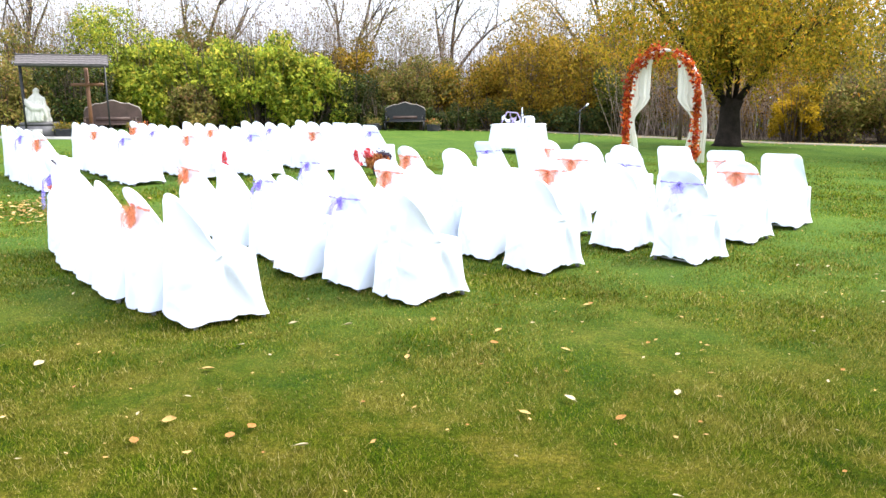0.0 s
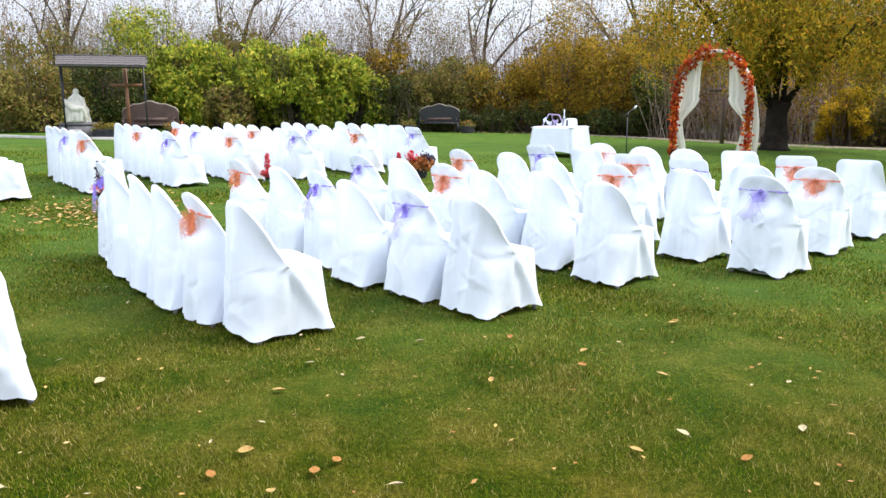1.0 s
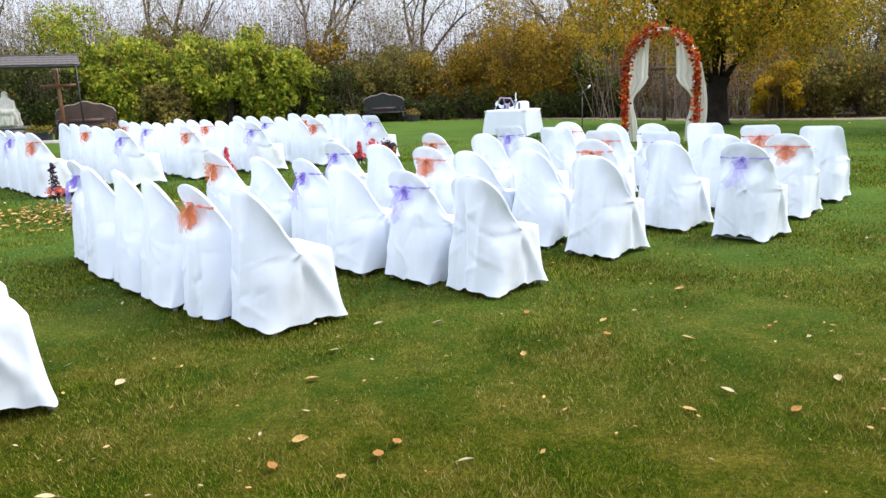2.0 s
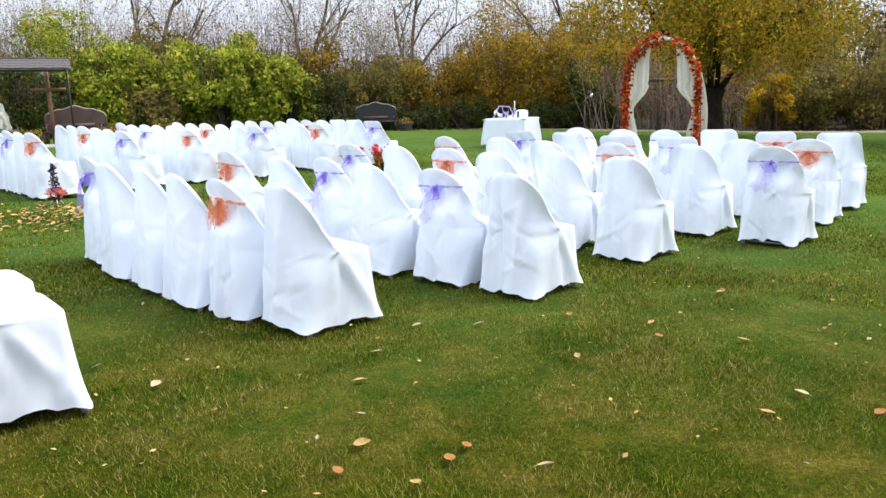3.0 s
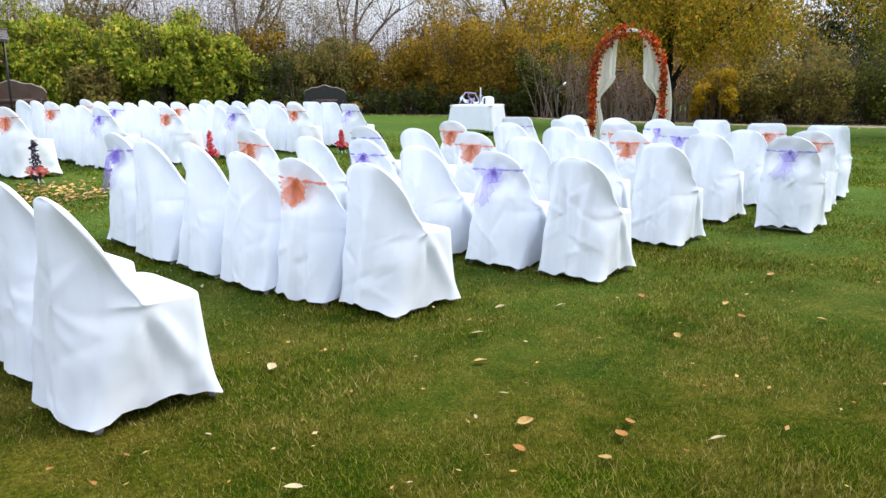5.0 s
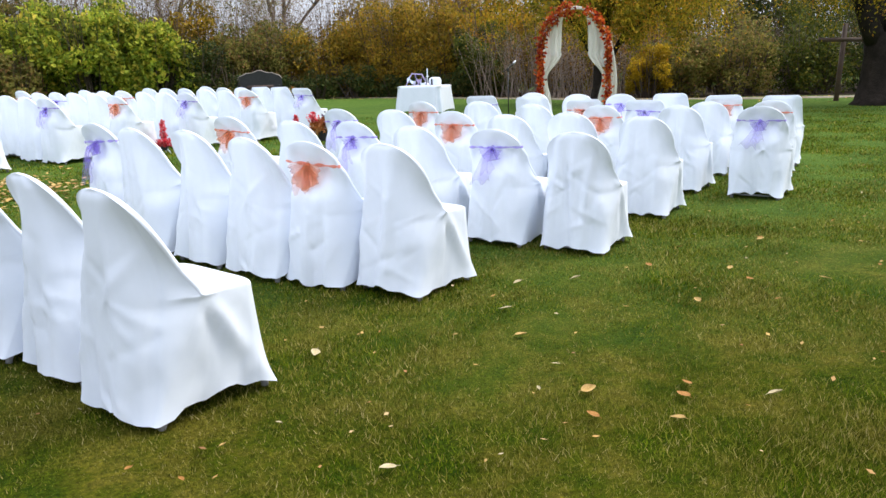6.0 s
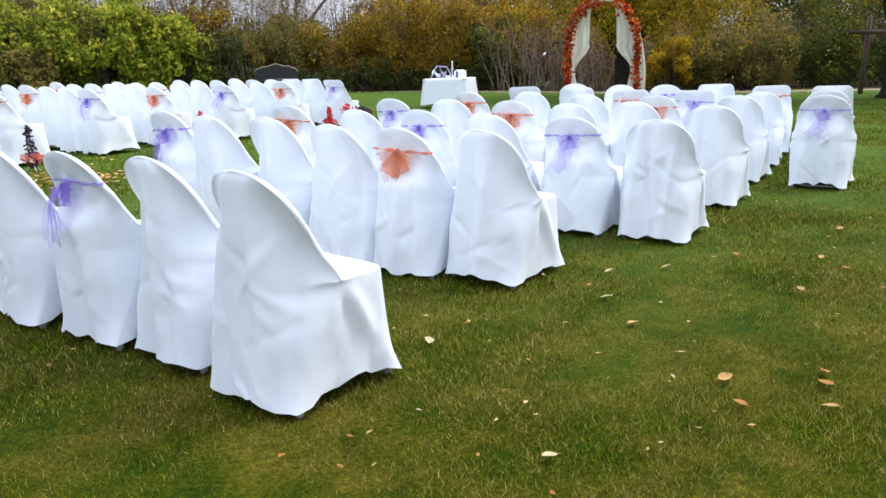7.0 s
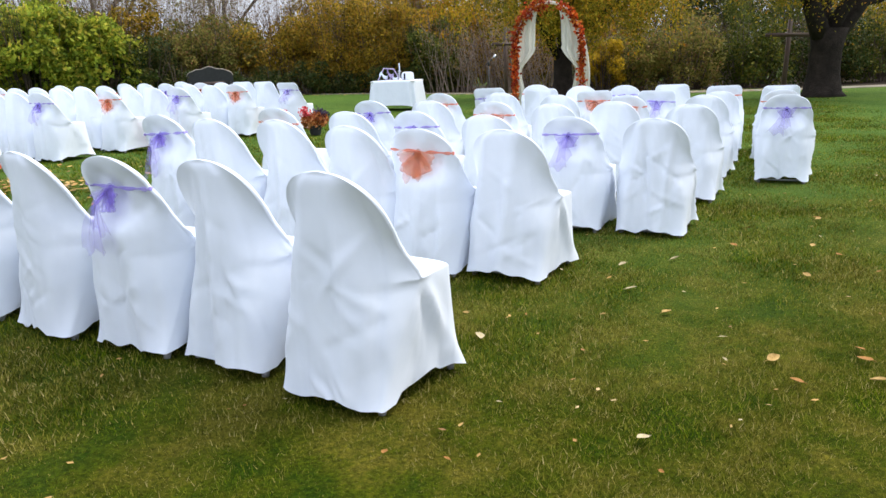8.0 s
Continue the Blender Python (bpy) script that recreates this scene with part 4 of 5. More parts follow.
def build_bench(x, y, yaw, width, mat, label, rise=0.86):
    """A garden bench with an arched plank back."""
    b = empty("bench", pose(x, y, hz(x, y), 0, 0, yaw), label, "bench", "garden benches")
    n = 24
    prof = []
    for k in range(n + 1):
        u = k / n * 2 - 1
        prof.append((u * width / 2, rise - 0.25 * abs(u) ** 1.8 - (0.10 if abs(u) > 0.93 else 0) + (0.03 * math.cos(u * 9) if abs(u) < 0.6 else 0)))
    v, f = [], []
    for yy in (0.22, 0.27):
        for px, pz in prof:
            v += [(px, yy, pz), (px, yy, 0.42)]
    m = 2 * (n + 1)
    for k in range(n):
        a = 2 * k
        f += [(a, a + 1, a + 3, a + 2), (m + a, m + a + 2, m + a + 3, m + a + 1), (a, a + 2, m + a + 2, m + a), (a + 1, m + a + 1, m + a + 3, a + 3)]
    f += [(0, m, m + 1, 1), (m - 2, m - 1, 2 * m - 1, 2 * m - 2)]
    part("backrest", (v, f), mat, b, smooth=False)
    # a rail paler than the planks follows the top edge
    part("top_rail", tube([(px, 0.245, pz + 0.008) for px, pz in prof], 0.026, 6), M_RAIL, b, "pale edge along the top of the back")
    part("inset_panel", box(0, 0.213, 0.60, width * 0.6, 0.012, 0.13, 0.004), M_DARKWOOD, b)
    for k in range(4):
        part("seat_slat", box(0, -0.22 + 0.125 * k, 0.42, width, 0.11, 0.035, 0.006), mat, b)
    for sx in (-1, 1):
        part("end_panel", box(sx * (width / 2 - 0.05), 0, 0.2, 0.06, 0.5, 0.42, 0.01), mat, b)
        part("arm_post", box(sx * (width / 2 - 0.12), -0.2, 0.52, 0.06, 0.06, 0.22, 0.01), mat, b)
        part("armrest", box(sx * (width / 2 - 0.12), 0.0, 0.645, 0.08, 0.5, 0.035, 0.01), mat, b)


def build_planter(x, y, w, seed, flowers, label):
    p = empty("planter", pose(x, y, hz(x, y), 0, 0, seed * 7), label, "planter")
    part("pot", loft([[(w / 2 * s * math.copysign(abs(math.cos(a)) ** 0.4, math.cos(a)), 0.2 * s * math.copysign(abs(math.sin(a)) ** 0.4, math.sin(a)), z) for a in np.linspace(0, 6.08, 32)] for z, s in ((-0.02, 0.86), (0.26, 1.0), (0.30, 1.04), (0.32, 1.0), (0.28, 0.92))]), M_POT, p)
    rng = np.random.default_rng(seed)
    n = 700
    pos = np.column_stack([rng.uniform(-w / 2, w / 2, n), rng.normal(0, 0.11, n), 0.28 + np.abs(rng.normal(0, 0.10, n))])
    tagged(part("foliage", leaves(pos, 0.075, rng), M_OLIVE, p, smooth=False), kind="stuff")
    pos = np.column_stack([rng.uniform(-w / 2, w / 2, 60), rng.normal(0, 0.1, 60), 0.36 + np.abs(rng.normal(0, 0.09, 60))])
    tagged(part("bloom_cluster", leaves(pos, 0.06, rng, 0, 0.9), flowers, p, smooth=False), kind="stuff")


build_shelter()
build_statue()
build_cross("wooden_cross", -12.2, 24.1, 4, 2.3, 1.05, 1.72, 0.10, M_WOOD, "reddish-brown wooden cross beside the shelter")
build_cross("wooden_cross", 8.15, 27.2, 0, 2.5, 1.1, 1.88, 0.12, M_DARKWOOD, "dark wooden cross among the bare stems", False)
build_cross("wooden_cross", 15.5, 20.8, -25, 2.4, 1.5, 1.9, 0.13, M_DARKWOOD, "dark wooden cross beside a large tree", False, 2.0)
build_bench(-11.75, 24.6, 12, 1.85, M_DARKWOOD, "dark brown wooden bench with an arched back", 1.18)
build_bench(-2.55, 34.0, -3, 1.9, M_BLACK, "black bench with an arched back before the hedge", 1.25)
build_planter(-12.45, 23.0, 0.72, 3, M_BRIGHT, "charcoal planter of olive foliage and yellow flowers")
build_planter(-10.75, 24.3, 0.6, 5, M_PETAL_MIX, "charcoal planter of olive foliage and small flowers")
build_planter(-3.95, 33.8, 0.7, 6, M_OLIVE, "dark planter box beside the black bench")
build_planter(-1.2, 33.8, 0.7, 8, M_PETAL_FALL, "dark planter box beside the black bench")


# ---- flowers along the aisle ----
def build_spike(x, y, petals, tall, seed, label):
    """A small pot on thin bent feet, with a ring of flowers and a tall spike."""
    s = empty("flower_stand", pose(x, y, hz(x, y), 0, 0, seed * 30), label, "flowers", "flowers along the aisle")
    for k in range(3):
        a = 2.09 * k
        part("foot", tube([(0.1 * math.cos(a), 0.1 * math.sin(a), 0.0), (0.05 * math.cos(a), 0.05 * math.sin(a), 0.06), (0.03 * math.cos(a), 0.03 * math.sin(a), 0.13)], 0.006, 6), M_CLOTH, s)
    part("pot", tube([(0, 0, 0.05), (0, 0, 0.07), (0, 0, 0.14)], [0.03, 0.05, 0.065], 14), M_POT, s)
    rng = np.random.default_rng(seed)
    n = 220
    a, r = rng.uniform(0, 6.28, n), rng.uniform(0, 0.12, n)
    tagged(part("blossom_cluster", leaves(np.column_stack([r * np.cos(a), r * np.sin(a), 0.13 + rng.uniform(0, 0.07, n)]), 0.05, rng, 0, 0.9), petals, s, smooth=False), kind="stuff")
    part("stem", tube([(0, 0, 0.1), (0.005, 0, tall * 0.6), (0, 0, tall)], 0.004, 6), M_TWIG, s)
    m = 260
    z = rng.uniform(0.2, tall, m)
    rr = 0.06 * (1 - (z - 0.2) / (tall - 0.1)) * rng.uniform(0.4, 1, m)
    a = rng.uniform(0, 6.28, m)
    tagged(part("spike", leaves(np.column_stack([rr * np.cos(a), rr * np.sin(a), z]), 0.035, rng, 0, 0.8), M_LAVENDER if petals is M_PETAL_MIX else petals, s, smooth=False), kind="stuff")


def build_bouquet(x, y, seed):
    s = empty("autumn_bouquet", pose(x, y, hz(x, y), 0, 0, 20), "orange and brown dried bouquet in a dark bucket", "flowers", "flowers along the aisle")
    part("bucket", tube([(0, 0, 0), (0, 0, 0.02), (0, 0, 0.16), (0, 0, 0.17)], [0.08, 0.09, 0.12, 0.125], 20), M_POT, s)
    rng = np.random.default_rng(seed)
    n = 700
    d = rng.normal(size=(n, 3))
    d /= np.linalg.norm(d, axis=1)[:, None]
    pos = d * rng.uniform(0.5, 1, n)[:, None] ** 0.5 * (0.22, 0.17, 0.12) + (0, 0, 0.25)
    tagged(part("blossom_cluster", leaves(pos, 0.07, rng, 0, 0.8), M_PETAL_FALL, s, smooth=False), kind="stuff")
    for k, (px, pz) in enumerate(((-0.2, 0.40), (0.05, 0.38), (0.16, 0.33))):
        d = rng.normal(size=(120, 3)) * 0.035 + (px, -0.04, pz)
        head = part("seed_head", leaves(d, 0.05, rng, 0, 0.8), M_LAVENDER if k else M_PETAL_RED, s, smooth=False)
        part("stalk", tube([(0, 0, 0.2), (px, -0.04, pz)], 0.005, 6), M_TWIG, head)
    return s


build_spike(-5.66, 10.2, M_PETAL_MIX, 0.52, 2, "dark lavender spike with orange and purple blossoms")
build_spike(-3.95, 12.45, M_PETAL_RED, 0.5, 3, "red flower spike in a small footed pot")
build_spike(-1.9, 14.0, M_PETAL_RED, 0.42, 5, "pink and red flowers in a small footed pot")
build_bouquet(-1.45, 13.7, 9)


# ---- trees and shrubs ----
def lobed(rng, n, rx, ry, rz, lobes, base=0.12):
    """Places for leaves on the skins of many overlapping lobes, which together make an uneven dome."""
    a, q = rng.uniform(0, 6.28, lobes), rng.uniform(0.1, 1, lobes) ** 0.5
    cx, cy = rx * 0.85 * q * np.cos(a), ry * 0.85 * q * np.sin(a)
    cz = rz * (base + (0.86 - base) * rng.uniform(0, 1, lobes) * np.sqrt(np.clip(1 - 0.7 * q ** 2, 0.1, 1)))
    lr = rng.uniform(0.16, 0.34, lobes) * min(rx, rz) * 1.05
    k = rng.integers(0, lobes, n)
    d = rng.normal(size=(n, 3))
    d /= np.linalg.norm(d, axis=1)[:, None]
    rad = lr[k] * rng.uniform(0.35, 1.0, n) ** 0.4 * rng.uniform(0.85, 1.15, n)
    pos = np.column_stack([cx[k], cy[k], cz[k]]) + d * rad[:, None]
    return pos[pos[:, 2] > 0.04]


def set_back(x, y):
    """Carries a place of the belt of shrubs outwards to where the lawn ends; gives the place and its enlargement."""
    f = float(np.interp(x, [-14, -10, 3, 9], [1.27, 1.42, 1.42, 1.22]))
    return -1.5 + f * (x + 1.5), 0.6 + f * (y - 0.6), f


def shrub(x, y, rx, ry, tall, n, mat, seed, label, size=0.10, lobes=46, n_stem=70, name="shrub", base=0.12):
    x, y, f = set_back(x, y)
    s = empty(name, pose(x, y, hz(x, y) - 0.02) @ Matrix.Scale(f, 4), label, "shrub", "shrubs round the lawn")
    rng = np.random.default_rng(seed)
    a = rng.uniform(0, 6.28, n_stem)
    q = rng.uniform(0, 1, n_stem) ** 0.5
    b = np.column_stack([0.45 * rx * q * np.cos(a), 0.45 * ry * q * np.sin(a), 0 * a])
    t = np.column_stack([0.95 * rx * q * np.cos(a), 0.95 * ry * q * np.sin(a), tall * rng.uniform(0.6, 0.98, n_stem)])
    tagged(part("branchwork", stems(b, t, np.full(n_stem, 0.02), rng), M_STEM, s, smooth=False), kind="stuff")
    tagged(part("crown", leaves(lobed(rng, n, rx, ry, tall, lobes, base), size, rng, 0.3), mat, s, smooth=False), kind="stuff")


def thicket(x, y, rx, ry, tall, n, seed, label, leaf_mat=None, n_leaf=0, size=0.07):
    """A stand of bare upright stems with fine twigs."""
    x, y, f = set_back(x, y)
    s = empty("bare_thicket", pose(x, y, hz(x, y) - 0.03) @ Matrix.Scale(f, 4), label, "shrub", "shrubs round the lawn")
    rng = np.random.default_rng(seed)
    b = np.column_stack([rng.uniform(-rx, rx, n), rng.uniform(-ry, ry, n), np.zeros(n)])
    t = b + np.column_stack([rng.normal(0, 0.14 * tall, n), rng.normal(0, 0.1 * tall, n), tall * rng.uniform(0.6, 1.0, n)])
    g = stems(b, t, rng.uniform(0.006, 0.018, n), rng, 3, 0.16)
    k = rng.integers(0, n, 5 * n)
    q = rng.uniform(0.3, 0.95, 5 * n)[:, None]
    tb = b[k] + (t[k] - b[k]) * q
    tt = tb + rng.normal(0, 0.15 * tall, (5 * n, 3)) * (1, 1, 0.8) + (0, 0, 0.07 * tall)
    tagged(part("branchwork", g, M_TWIG, s, smooth=False), kind="stuff")
    tagged(part("twigwork", stems(tb, tt, np.full(5 * n, 0.006), rng, 2, 0.1), M_TWIG, s, smooth=False), kind="stuff")
    if leaf_mat:
        k = rng.integers(0, 5 * n, n_leaf)
        pos = tb[k] + (tt[k] - tb[k]) * rng.uniform(0.2, 1, n_leaf)[:, None] + rng.normal(0, 0.06, (n_leaf, 3))
        tagged(part("crown", leaves(pos, size, rng, 0.3), leaf_mat, s, smooth=False), kind="stuff")


def branch_out(rng, start, direction, length, radius, depth, out, tips, droop=0.0):
    """Limbs that fork and bend; ends go into tips."""
    p, d = Vector(start), Vector(direction).normalized()
    pts, rad = [p.copy()], [radius]
    n = 6
    for i in range(n):
        d = (d + Vector((rng.uniform(-1, 1), rng.uniform(-1, 1), rng.uniform(-0.6, 0.8))) * 0.16 - Vector((0, 0, droop))).normalized()
        p = p + d * length / n
        pts.append(p.copy())
        rad.append(radius * (1 - 0.55 * (i + 1) / n))
    out.append((pts, rad))
    if depth == 0:
        tips += [tuple(q) for q in pts[2:]]
        return
    for k in range(3 if depth > 1 else 4):
        i = rng.randint(2, n)
        nd = d + Vector((rng.uniform(-1, 1), rng.uniform(-1, 1), rng.uniform(-0.3, 0.9))) * 0.85
        branch_out(rng, pts[i], nd, length * rng.uniform(0.55, 0.8), rad[i] * 0.62, depth - 1, out, tips, droop)


def tree(x, y, trunk_pts, trunk_rad, limbs, mat, n_leaf, seed, label, size=0.09, spread=0.5, droop=0.0, hang=0.0, depth=2, f=1.2):
    s = empty("tree", pose(x, y, hz(x, y) - 0.05) @ Matrix.Scale(f, 4), label, "tree", "trees round the lawn")
    rng = random.Random(seed)
    nr = np.random.default_rng(seed)
    v, f = tube(trunk_pts, trunk_rad, 18)
    v = [Vector(p) + Vector((math.sin(9 * p[2] + 5 * i) * 0.012, math.cos(7 * p[2] + 3 * i) * 0.012, 0)) for i, p in enumerate(v)]
    part("trunk", (v, f), M_BARK, s, "dark furrowed bark")
    twigs, tips = [], []
    for start, direction, length, radius in limbs:
        got = []
        branch_out(rng, start, direction, length, radius, depth, got, tips, droop)
        part("limb", join(*[tube(p, r, 8) for p, r in got]), M_BARK, s)
    if n_leaf:
        tips = np.array(tips)
        k = nr.integers(0, len(tips), n_leaf)
        pos = tips[k] + nr.normal(0, spread, (n_leaf, 3)) * (1, 1, 0.7)
        if hang:
            pos[:, 2] -= nr.uniform(0, hang, n_leaf) ** 1.3
        hem = 2.05 + 0.5 * np.sin(2.1 * pos[:, 0] + 1.3 * pos[:, 1]) + 0.4 * np.sin(4.7 * pos[:, 0] - 2.9 * pos[:, 1]) + nr.normal(0, 0.15, len(pos))
        pos = pos[pos[:, 2] > hem]
        tagged(part("crown", leaves(pos, size, nr, 0.9 if hang else 0.4, 0.42), mat, s, smooth=False), kind="stuff")


# the green hedge behind the benches
for x, y, rx, ry, tall, seed in ((-10.6, 24.3, 1.6, 1.3, 3.1, 1), (-8.7, 24.6, 1.7, 1.3, 3.3, 2), (-7.0, 24.5, 1.6, 1.3, 3.6, 3), (-5.4, 24.8, 1.4, 1.2, 2.8, 4)):
    shrub(x, y, rx, ry, tall, 17000, M_LILAC, seed, "dense green leafy shrub turning yellow in places", 0.15, 60)
# duller growth at the back of the hedge and browned patches on its face
for x, y, rx, tall, mat, seed, lab in ((-9.6, 26.2, 1.7, 4.1, M_OLIVE, 16, "tall shrub with olive autumn leaves behind the hedge"), (-6.2, 26.4, 1.8, 3.9, M_OLIVE, 17, "tall shrub with olive autumn leaves behind the hedge"), (-4.4, 26.9, 1.6, 3.7, M_GOLD, 18, "tall shrub in thin golden leaf behind the hedge"), (-8.9, 23.35, 0.8, 1.5, M_OLIVE, 19, "low shrub with browned leaves before the hedge")):
    shrub(x, y, rx, 0.9, tall, 8000, mat, seed, lab, 0.12, 44)
shrub(-2.7, 26.4, 1.3, 1.2, 2.7, 9000, M_OLIVE, 15, "shrub with olive and brown autumn leaves", 0.11)
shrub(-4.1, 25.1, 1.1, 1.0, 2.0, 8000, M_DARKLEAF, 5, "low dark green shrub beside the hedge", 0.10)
for x, y, rx, tall, mat, seed, lab in ((-12.8, 23.4, 1.5, 2.7, M_DARKLEAF, 6, "dark green shrub behind the shelter"), (-14.6, 22.6, 1.5, 2.6, M_OLIVE, 7, "shrub with olive and brown autumn leaves"), (-16.6, 22.2, 1.7, 3.0, M_OLIVE, 8, "shrub with olive and brown autumn leaves"), (-18.9, 21.8, 1.8, 3.2, M_LILAC, 9, "dense green leafy shrub turning yellow in places"), (-12.6, 26.0, 1.9, 4.7, M_LILAC, 10, "tall green shrub at the back of the bed"), (-16.0, 25.6, 2.0, 4.6, M_OLIVE, 12, "tall shrub with olive autumn leaves")):
    shrub(x, y, rx, 1.3, tall, 11000, mat, seed, lab, 0.11)
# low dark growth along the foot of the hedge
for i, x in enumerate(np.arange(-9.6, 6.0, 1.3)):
    shrub(float(x), 24.9 - 0.02 * i - (0.9 if x > 3 else 0) , 0.9, 0.5, 0.75 + 0.2 * (i % 3), 2600, M_DARKLEAF, 40 + i, "low dark leafy growth at the foot of the shrubs", 0.09, 22, 20)
# bare and brown shrubs behind
for i, (x, y, tall) in enumerate(((-11.0, 28.0, 4.3), (-7.2, 28.2, 4.2), (-3.6, 28.0, 4.2), (0.0, 28.4, 3.3), (-15.5, 28.0, 4.6), (-20.0, 26.5, 4.8), (4.2, 29.4, 4.2))):
    thicket(x, y, 2.3, 1.2, tall * 1.28, 260, 60 + i, "bare grey-brown shrub with thin twigs", M_BROWNLEAF if i % 2 else M_OLIVE, 4000 if i % 2 else 7500, 0.075)
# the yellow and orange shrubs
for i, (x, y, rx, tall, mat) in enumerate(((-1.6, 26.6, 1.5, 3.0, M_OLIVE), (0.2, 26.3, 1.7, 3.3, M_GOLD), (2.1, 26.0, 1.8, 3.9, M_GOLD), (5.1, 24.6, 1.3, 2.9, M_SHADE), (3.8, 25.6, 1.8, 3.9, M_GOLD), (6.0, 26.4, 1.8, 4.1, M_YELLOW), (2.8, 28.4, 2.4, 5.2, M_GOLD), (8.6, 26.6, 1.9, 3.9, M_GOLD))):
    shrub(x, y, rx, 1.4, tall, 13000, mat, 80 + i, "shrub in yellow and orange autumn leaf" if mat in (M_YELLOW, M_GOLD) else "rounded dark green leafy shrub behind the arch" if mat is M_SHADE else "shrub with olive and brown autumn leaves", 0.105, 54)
# bare stems behind the arch, and the mixed shrubs beyond the tree
for i, (x, y, tall) in enumerate(((6.0, 23.4, 2.5), (8.2, 23.2, 2.3), (12.0, 24.6, 2.4), (15.5, 24.2, 2.4), (19.5, 23.6, 2.4))):
    thicket(x, y, 1.5, 0.7, tall, 120, 100 + i, "stand of bare upright brown stems", M_BROWNLEAF, 1500, 0.08)
shrub(9.65, 21.95, 0.8, 0.75, 2.0, 7000, M_BRIGHT, 120, "rounded shrub in bright yellow leaf", 0.085, 30, 40)
# M_SHADE and M_DARKLEAF here put the shade beyond the tree into the leaves
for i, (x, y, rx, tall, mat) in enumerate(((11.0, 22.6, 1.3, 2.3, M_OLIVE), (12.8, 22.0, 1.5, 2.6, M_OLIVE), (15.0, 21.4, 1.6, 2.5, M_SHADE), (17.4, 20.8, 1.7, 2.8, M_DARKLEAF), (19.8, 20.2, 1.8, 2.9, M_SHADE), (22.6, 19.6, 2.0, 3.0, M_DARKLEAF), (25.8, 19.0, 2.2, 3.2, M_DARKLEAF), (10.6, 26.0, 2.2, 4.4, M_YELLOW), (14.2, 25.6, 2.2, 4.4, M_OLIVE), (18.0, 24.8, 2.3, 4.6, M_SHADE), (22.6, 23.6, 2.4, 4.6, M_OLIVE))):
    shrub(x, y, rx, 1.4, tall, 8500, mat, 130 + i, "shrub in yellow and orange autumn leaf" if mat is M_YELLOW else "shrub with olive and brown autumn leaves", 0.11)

# tall dense growth that closes the view beyond the large trees; its darkest leaf colour stands for shade
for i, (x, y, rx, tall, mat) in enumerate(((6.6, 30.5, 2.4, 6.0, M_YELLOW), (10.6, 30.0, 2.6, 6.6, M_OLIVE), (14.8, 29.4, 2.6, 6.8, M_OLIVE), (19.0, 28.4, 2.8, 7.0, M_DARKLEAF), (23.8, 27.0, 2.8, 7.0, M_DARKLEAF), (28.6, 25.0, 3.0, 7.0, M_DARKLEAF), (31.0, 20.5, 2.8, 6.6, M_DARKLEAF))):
    shrub(x, y, rx, 1.8, tall, 8000, mat, 200 + i, "tall dense shrub in yellow autumn leaf" if mat is M_YELLOW else "tall dense shrub closing the lawn, in olive to shade-darkened leaves", 0.19, 70)

# the two large trees on the lawn's edge
tree(8.5, 23.3, [(0, 0, 0), (0.0, 0, 0.12), (0.02, 0, 0.5), (0.0, 0, 0.95), (0.05, 0, 1.25)], [0.46, 0.34, 0.275, 0.25, 0.29],
     [((-0.12, -0.05, 1.1), (-0.55, 0.0, 1), 3.2, 0.12), ((-0.14, 0.05, 1.15), (-0.35, 0.2, 1), 2.7, 0.075), ((0.0, 0.1, 1.2), (-0.05, 0.3, 1), 2.6, 0.07), ((0.12, 0, 1.2), (0.22, -0.1, 1), 2.6, 0.075), ((0.2, 0.05, 1.15), (0.6, 0.1, 1), 2.5, 0.08), ((0.1, -0.1, 1.2), (0.35, -0.7, 1), 2.5, 0.06), ((-0.05, -0.12, 1.2), (-0.3, -0.75, 1), 2.4, 0.06)],
     M_WILLOW, 95000, 31, "large old tree with a thick dark trunk and yellow leaves", 0.09, 0.55, 0.0, 2.3)
tree(14.8, 18.5, [(0, 0, 0), (0.0, 0, 0.15), (0.0, 0, 0.6), (0.03, 0, 1.2), (0.05, 0, 1.7)], [0.62, 0.47, 0.38, 0.36, 0.44],
     [((-0.2, 0, 1.55), (-0.75, 0.05, 1), 2.8, 0.24), ((0.05, 0.1, 1.65), (0.05, 0.3, 1), 2.8, 0.22), ((0.25, 0, 1.55), (0.85, -0.05, 0.75), 2.9, 0.24), ((0.12, 0, 1.6), (0.3, -0.2, 1), 2.8, 0.18)],
     M_WILLOW, 60000, 37, "large old tree with a thick dark trunk and yellow leaves", 0.08, 0.55, 0.0, 1.2)
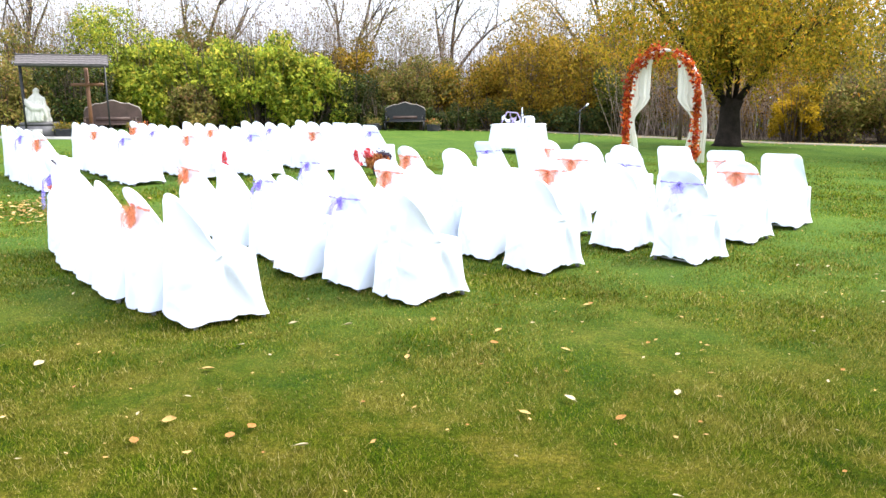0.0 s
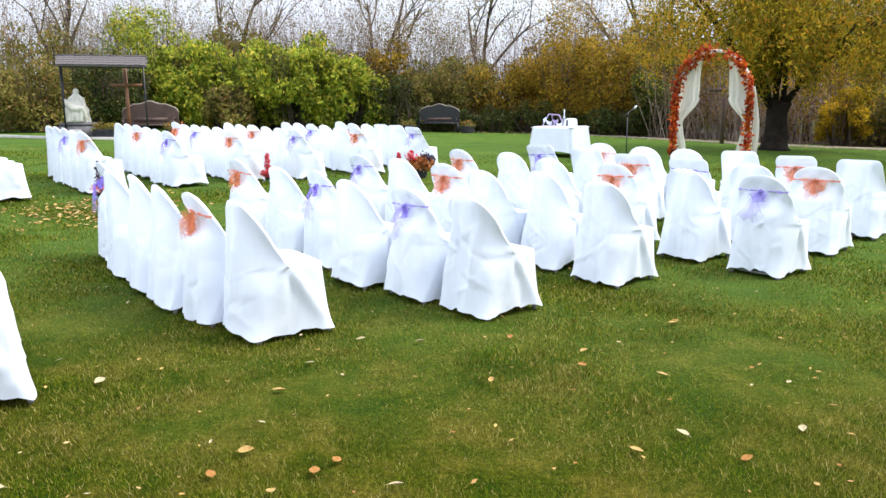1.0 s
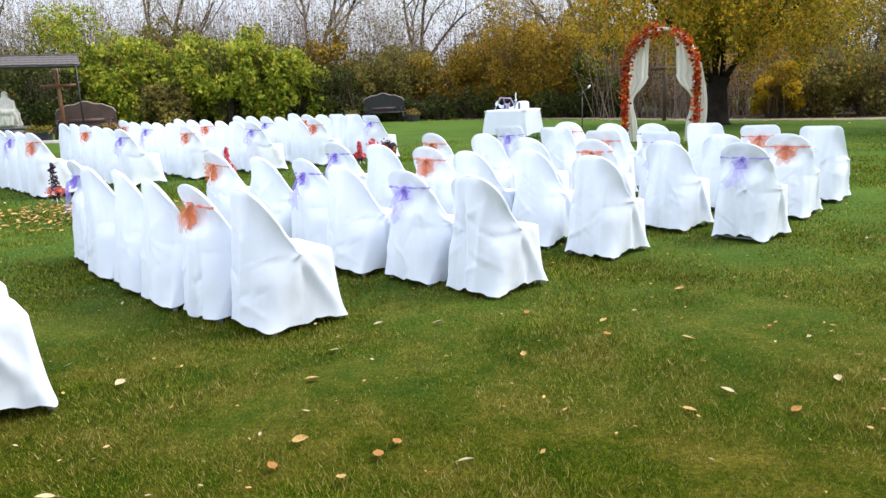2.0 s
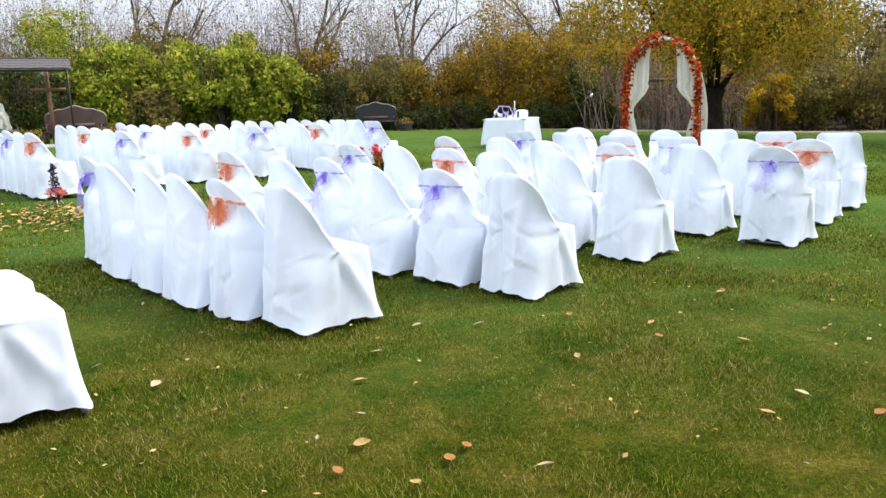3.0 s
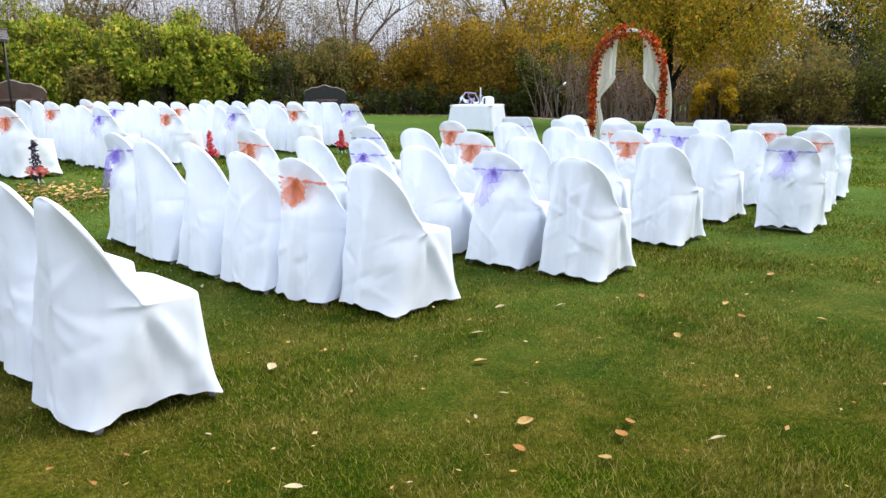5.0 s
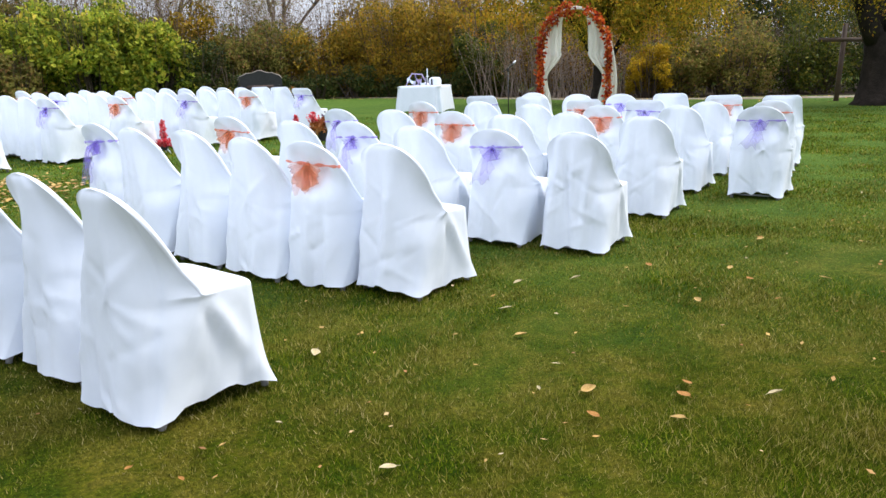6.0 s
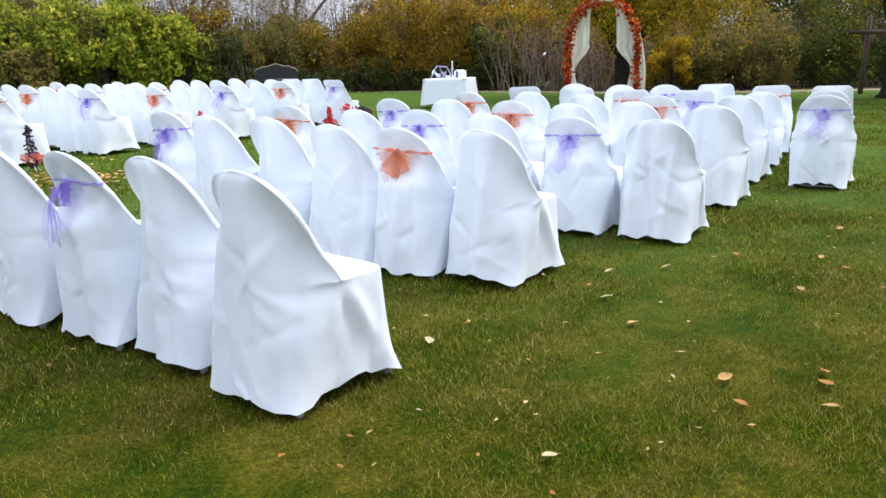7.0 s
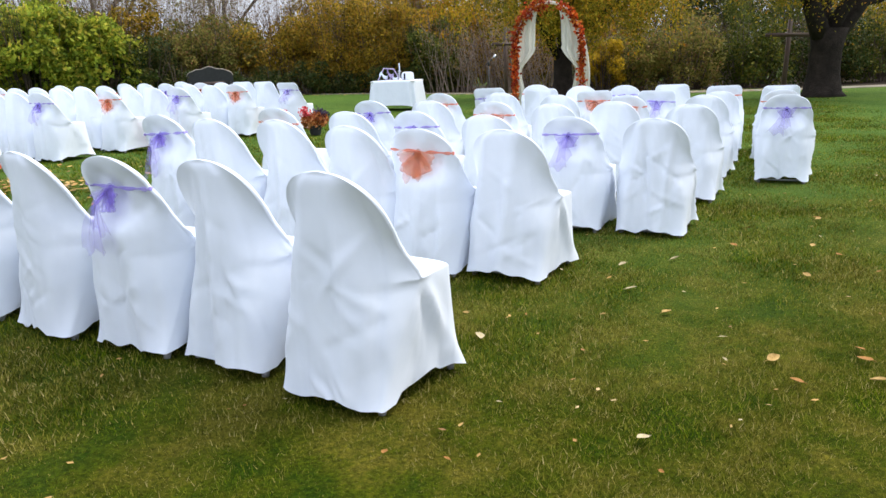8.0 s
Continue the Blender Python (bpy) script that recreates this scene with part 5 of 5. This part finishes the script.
# taller trees behind, bare or in thin autumn leaf
for i, (x, y, mat, n, tall) in enumerate(((-20, 33, M_BROWNLEAF, 3000, 4.6), (-13.0, 36, M_BROWNLEAF, 900, 5.2), (-6.0, 37, M_BROWNLEAF, 1200, 4.9), (-1.0, 38, M_OLIVE, 5200, 4.6), (6.6, 36, M_YELLOW, 9000, 5.4), (13.5, 36, M_WILLOW, 9000, 5.6))):
    x, y, f = set_back(x, y)
    tree(x, y, [(0, 0, 0), (0, 0, 0.3), (0.1, 0, 1.3), (0.05, 0, 2.3)], [0.30, 0.2, 0.15, 0.13],
         [((0.05, 0, 2.2), (-0.6, 0.1, 1), tall * 0.8, 0.10), ((0.05, 0, 2.25), (0.1, 0.2, 1), tall, 0.11), ((0.05, 0, 2.1), (0.7, -0.1, 1), tall * 0.8, 0.09)],
         mat, n, 150 + i, "tall tree behind the shrubs, nearly bare" if n < 3000 else "tall tree behind the shrubs in autumn leaf", 0.11, 0.6, f=f)


# ---- fallen leaves ----
def leaf_mesh(seed):
    """A curled broad leaf with a midrib fold and a short stalk."""
    rng = random.Random(seed)
    curl, ln, wd = rng.uniform(0.25, 0.8), rng.uniform(0.055, 0.075), rng.uniform(0.036, 0.05)

    def fn(u, v):
        q = (v - 0.5) * 2
        w = wd * math.sin(math.pi * min(1, 0.04 + u * 0.96) ** 0.8) ** 0.8
        return ((u - 0.5) * ln, q * w / 2, 0.004 + curl * 0.016 * (abs(q) ** 1.5) * math.sin(math.pi * u) + 0.010 * curl * (2 * u - 1) ** 2)

    return join(sheet(fn, 8, 6), tube([(-ln / 2, 0, 0.012 * curl + 0.002), (-ln * 0.75, 0.003, 0.006)], 0.0012, 5))


def build_fallen_leaves():
    protos = [mesh_ob("fallen_leaf", leaf_mesh(k), M_LEAF_ONE[k % 3]) for k in range(9)]
    for k, p in enumerate(protos):
        tagged(p, LEAF_WORDS[k % 3], "leaf", "fallen leaves on the lawn")
    rng = random.Random(12)
    spots = list(SEEN_LEAVES)
    while len(spots) < 190:
        x, y = rng.uniform(-4.5, 4.5), rng.uniform(2.0, 7.5)
        if any((x - a) ** 2 + (y - b) ** 2 < 0.04 for a, b in spots):
            continue
        if rng.random() < 0.35 + 0.25 * (x > 0):
            spots.append((x, y))
    for k, (x, y) in enumerate(spots):
        s = rng.uniform(0.75, 1.0) if k < len(SEEN_LEAVES) else rng.uniform(0.25, 0.6)
        m = pose(x, y, hz(x, y) + 0.022, rng.uniform(-18, 18), rng.uniform(-18, 18), rng.uniform(0, 360)) @ Matrix.Scale(s, 4)
        if k < len(protos):
            protos[k].matrix_basis = m
        else:
            ob = new("fallen_leaf", protos[k % 9].data)
            ob.matrix_basis = m
            tagged(ob, LEAF_WORDS[k % 3], "leaf", "fallen leaves on the lawn")


SEEN_LEAVES = [(-1.235, 3.253), (1.102, 5.304), (-0.623, 4.753), (0.767, 4.269), (-1.316, 3.045), (-2.29, 3.971), (-1.03, 2.924), (0.348, 4.392), (-1.223, 4.333), (0.388, 4.642), (-0.053, 4.881), (-1.005, 4.771), (1.072, 5.257), (-0.828, 3.193), (0.687, 3.529), (-1.286, 3.918), (0.4, 5.251), (-2.126, 2.894), (-0.174, 4.134), (-0.9, 3.1), (-0.55, 3.0), (0.45, 3.35), (0.9, 3.3), (1.25, 3.6)]
LEAF_WORDS = ["curled yellow-tan fallen leaf on the grass", "rust-brown curled fallen leaf on the grass", "pale straw-coloured fallen leaf on the grass"]
M_LEAF_ONE = [surface("yellow_tan_leaf", (0.40, 0.24, 0.07), (0.62, 0.42, 0.16), 30, 160, 0.7, 0.5), surface("rust_brown_leaf", (0.28, 0.12, 0.03), (0.45, 0.22, 0.06), 30, 160, 0.7, 0.5), surface("straw_leaf", (0.44, 0.35, 0.19), (0.60, 0.50, 0.31), 30, 160, 0.7, 0.5)]
build_fallen_leaves()


def build_litter():
    """Small scattered leaves and the drift of leaves in the aisle."""
    rng = np.random.default_rng(21)
    drift = np.column_stack([rng.normal(-5.3, 0.55, 500), rng.normal(9.3, 0.6, 500)])
    loose = rng.uniform((-6.5, 2.0), (6.0, 10.0), (420, 2))
    edge = np.column_stack([rng.uniform(-2, 18, 900), rng.normal(0, 1.4, 900)])
    edge[:, 1] += np.interp(edge[:, 0], [-2, 4, 10, 18], [36.4, 33.2, 26.4, 22.6])
    p = np.concatenate([drift, loose, edge])
    size = np.r_[rng.uniform(0.05, 0.09, 500), rng.uniform(0.015, 0.035, 420), rng.uniform(0.06, 0.11, 900)]
    pos = np.column_stack([p, height(p[:, 0], p[:, 1]) + 0.022])
    n = len(p)
    a = rng.uniform(0, 6.28, n)
    d = np.column_stack([np.cos(a), np.sin(a), rng.uniform(-0.2, 0.4, n)])
    b = np.column_stack([-np.sin(a), np.cos(a), rng.uniform(-0.3, 0.3, n)])
    s = size[:, None]
    v = np.stack([pos, pos + d * s * 0.5 + b * s * 0.28, pos + d * s, pos + d * s * 0.5 - b * s * 0.28], 1).reshape(-1, 3)
    k = np.arange(n)[:, None] * 4
    ob = mesh_ob("leaf_litter", (v, np.concatenate([k + [0, 1, 2], k + [0, 2, 3]], 1).reshape(-1, 3)), M_LITTER, smooth=False)
    tagged(ob, "scattered small tan and brown leaves on the lawn", "leaf litter", kind="stuff")


build_litter()
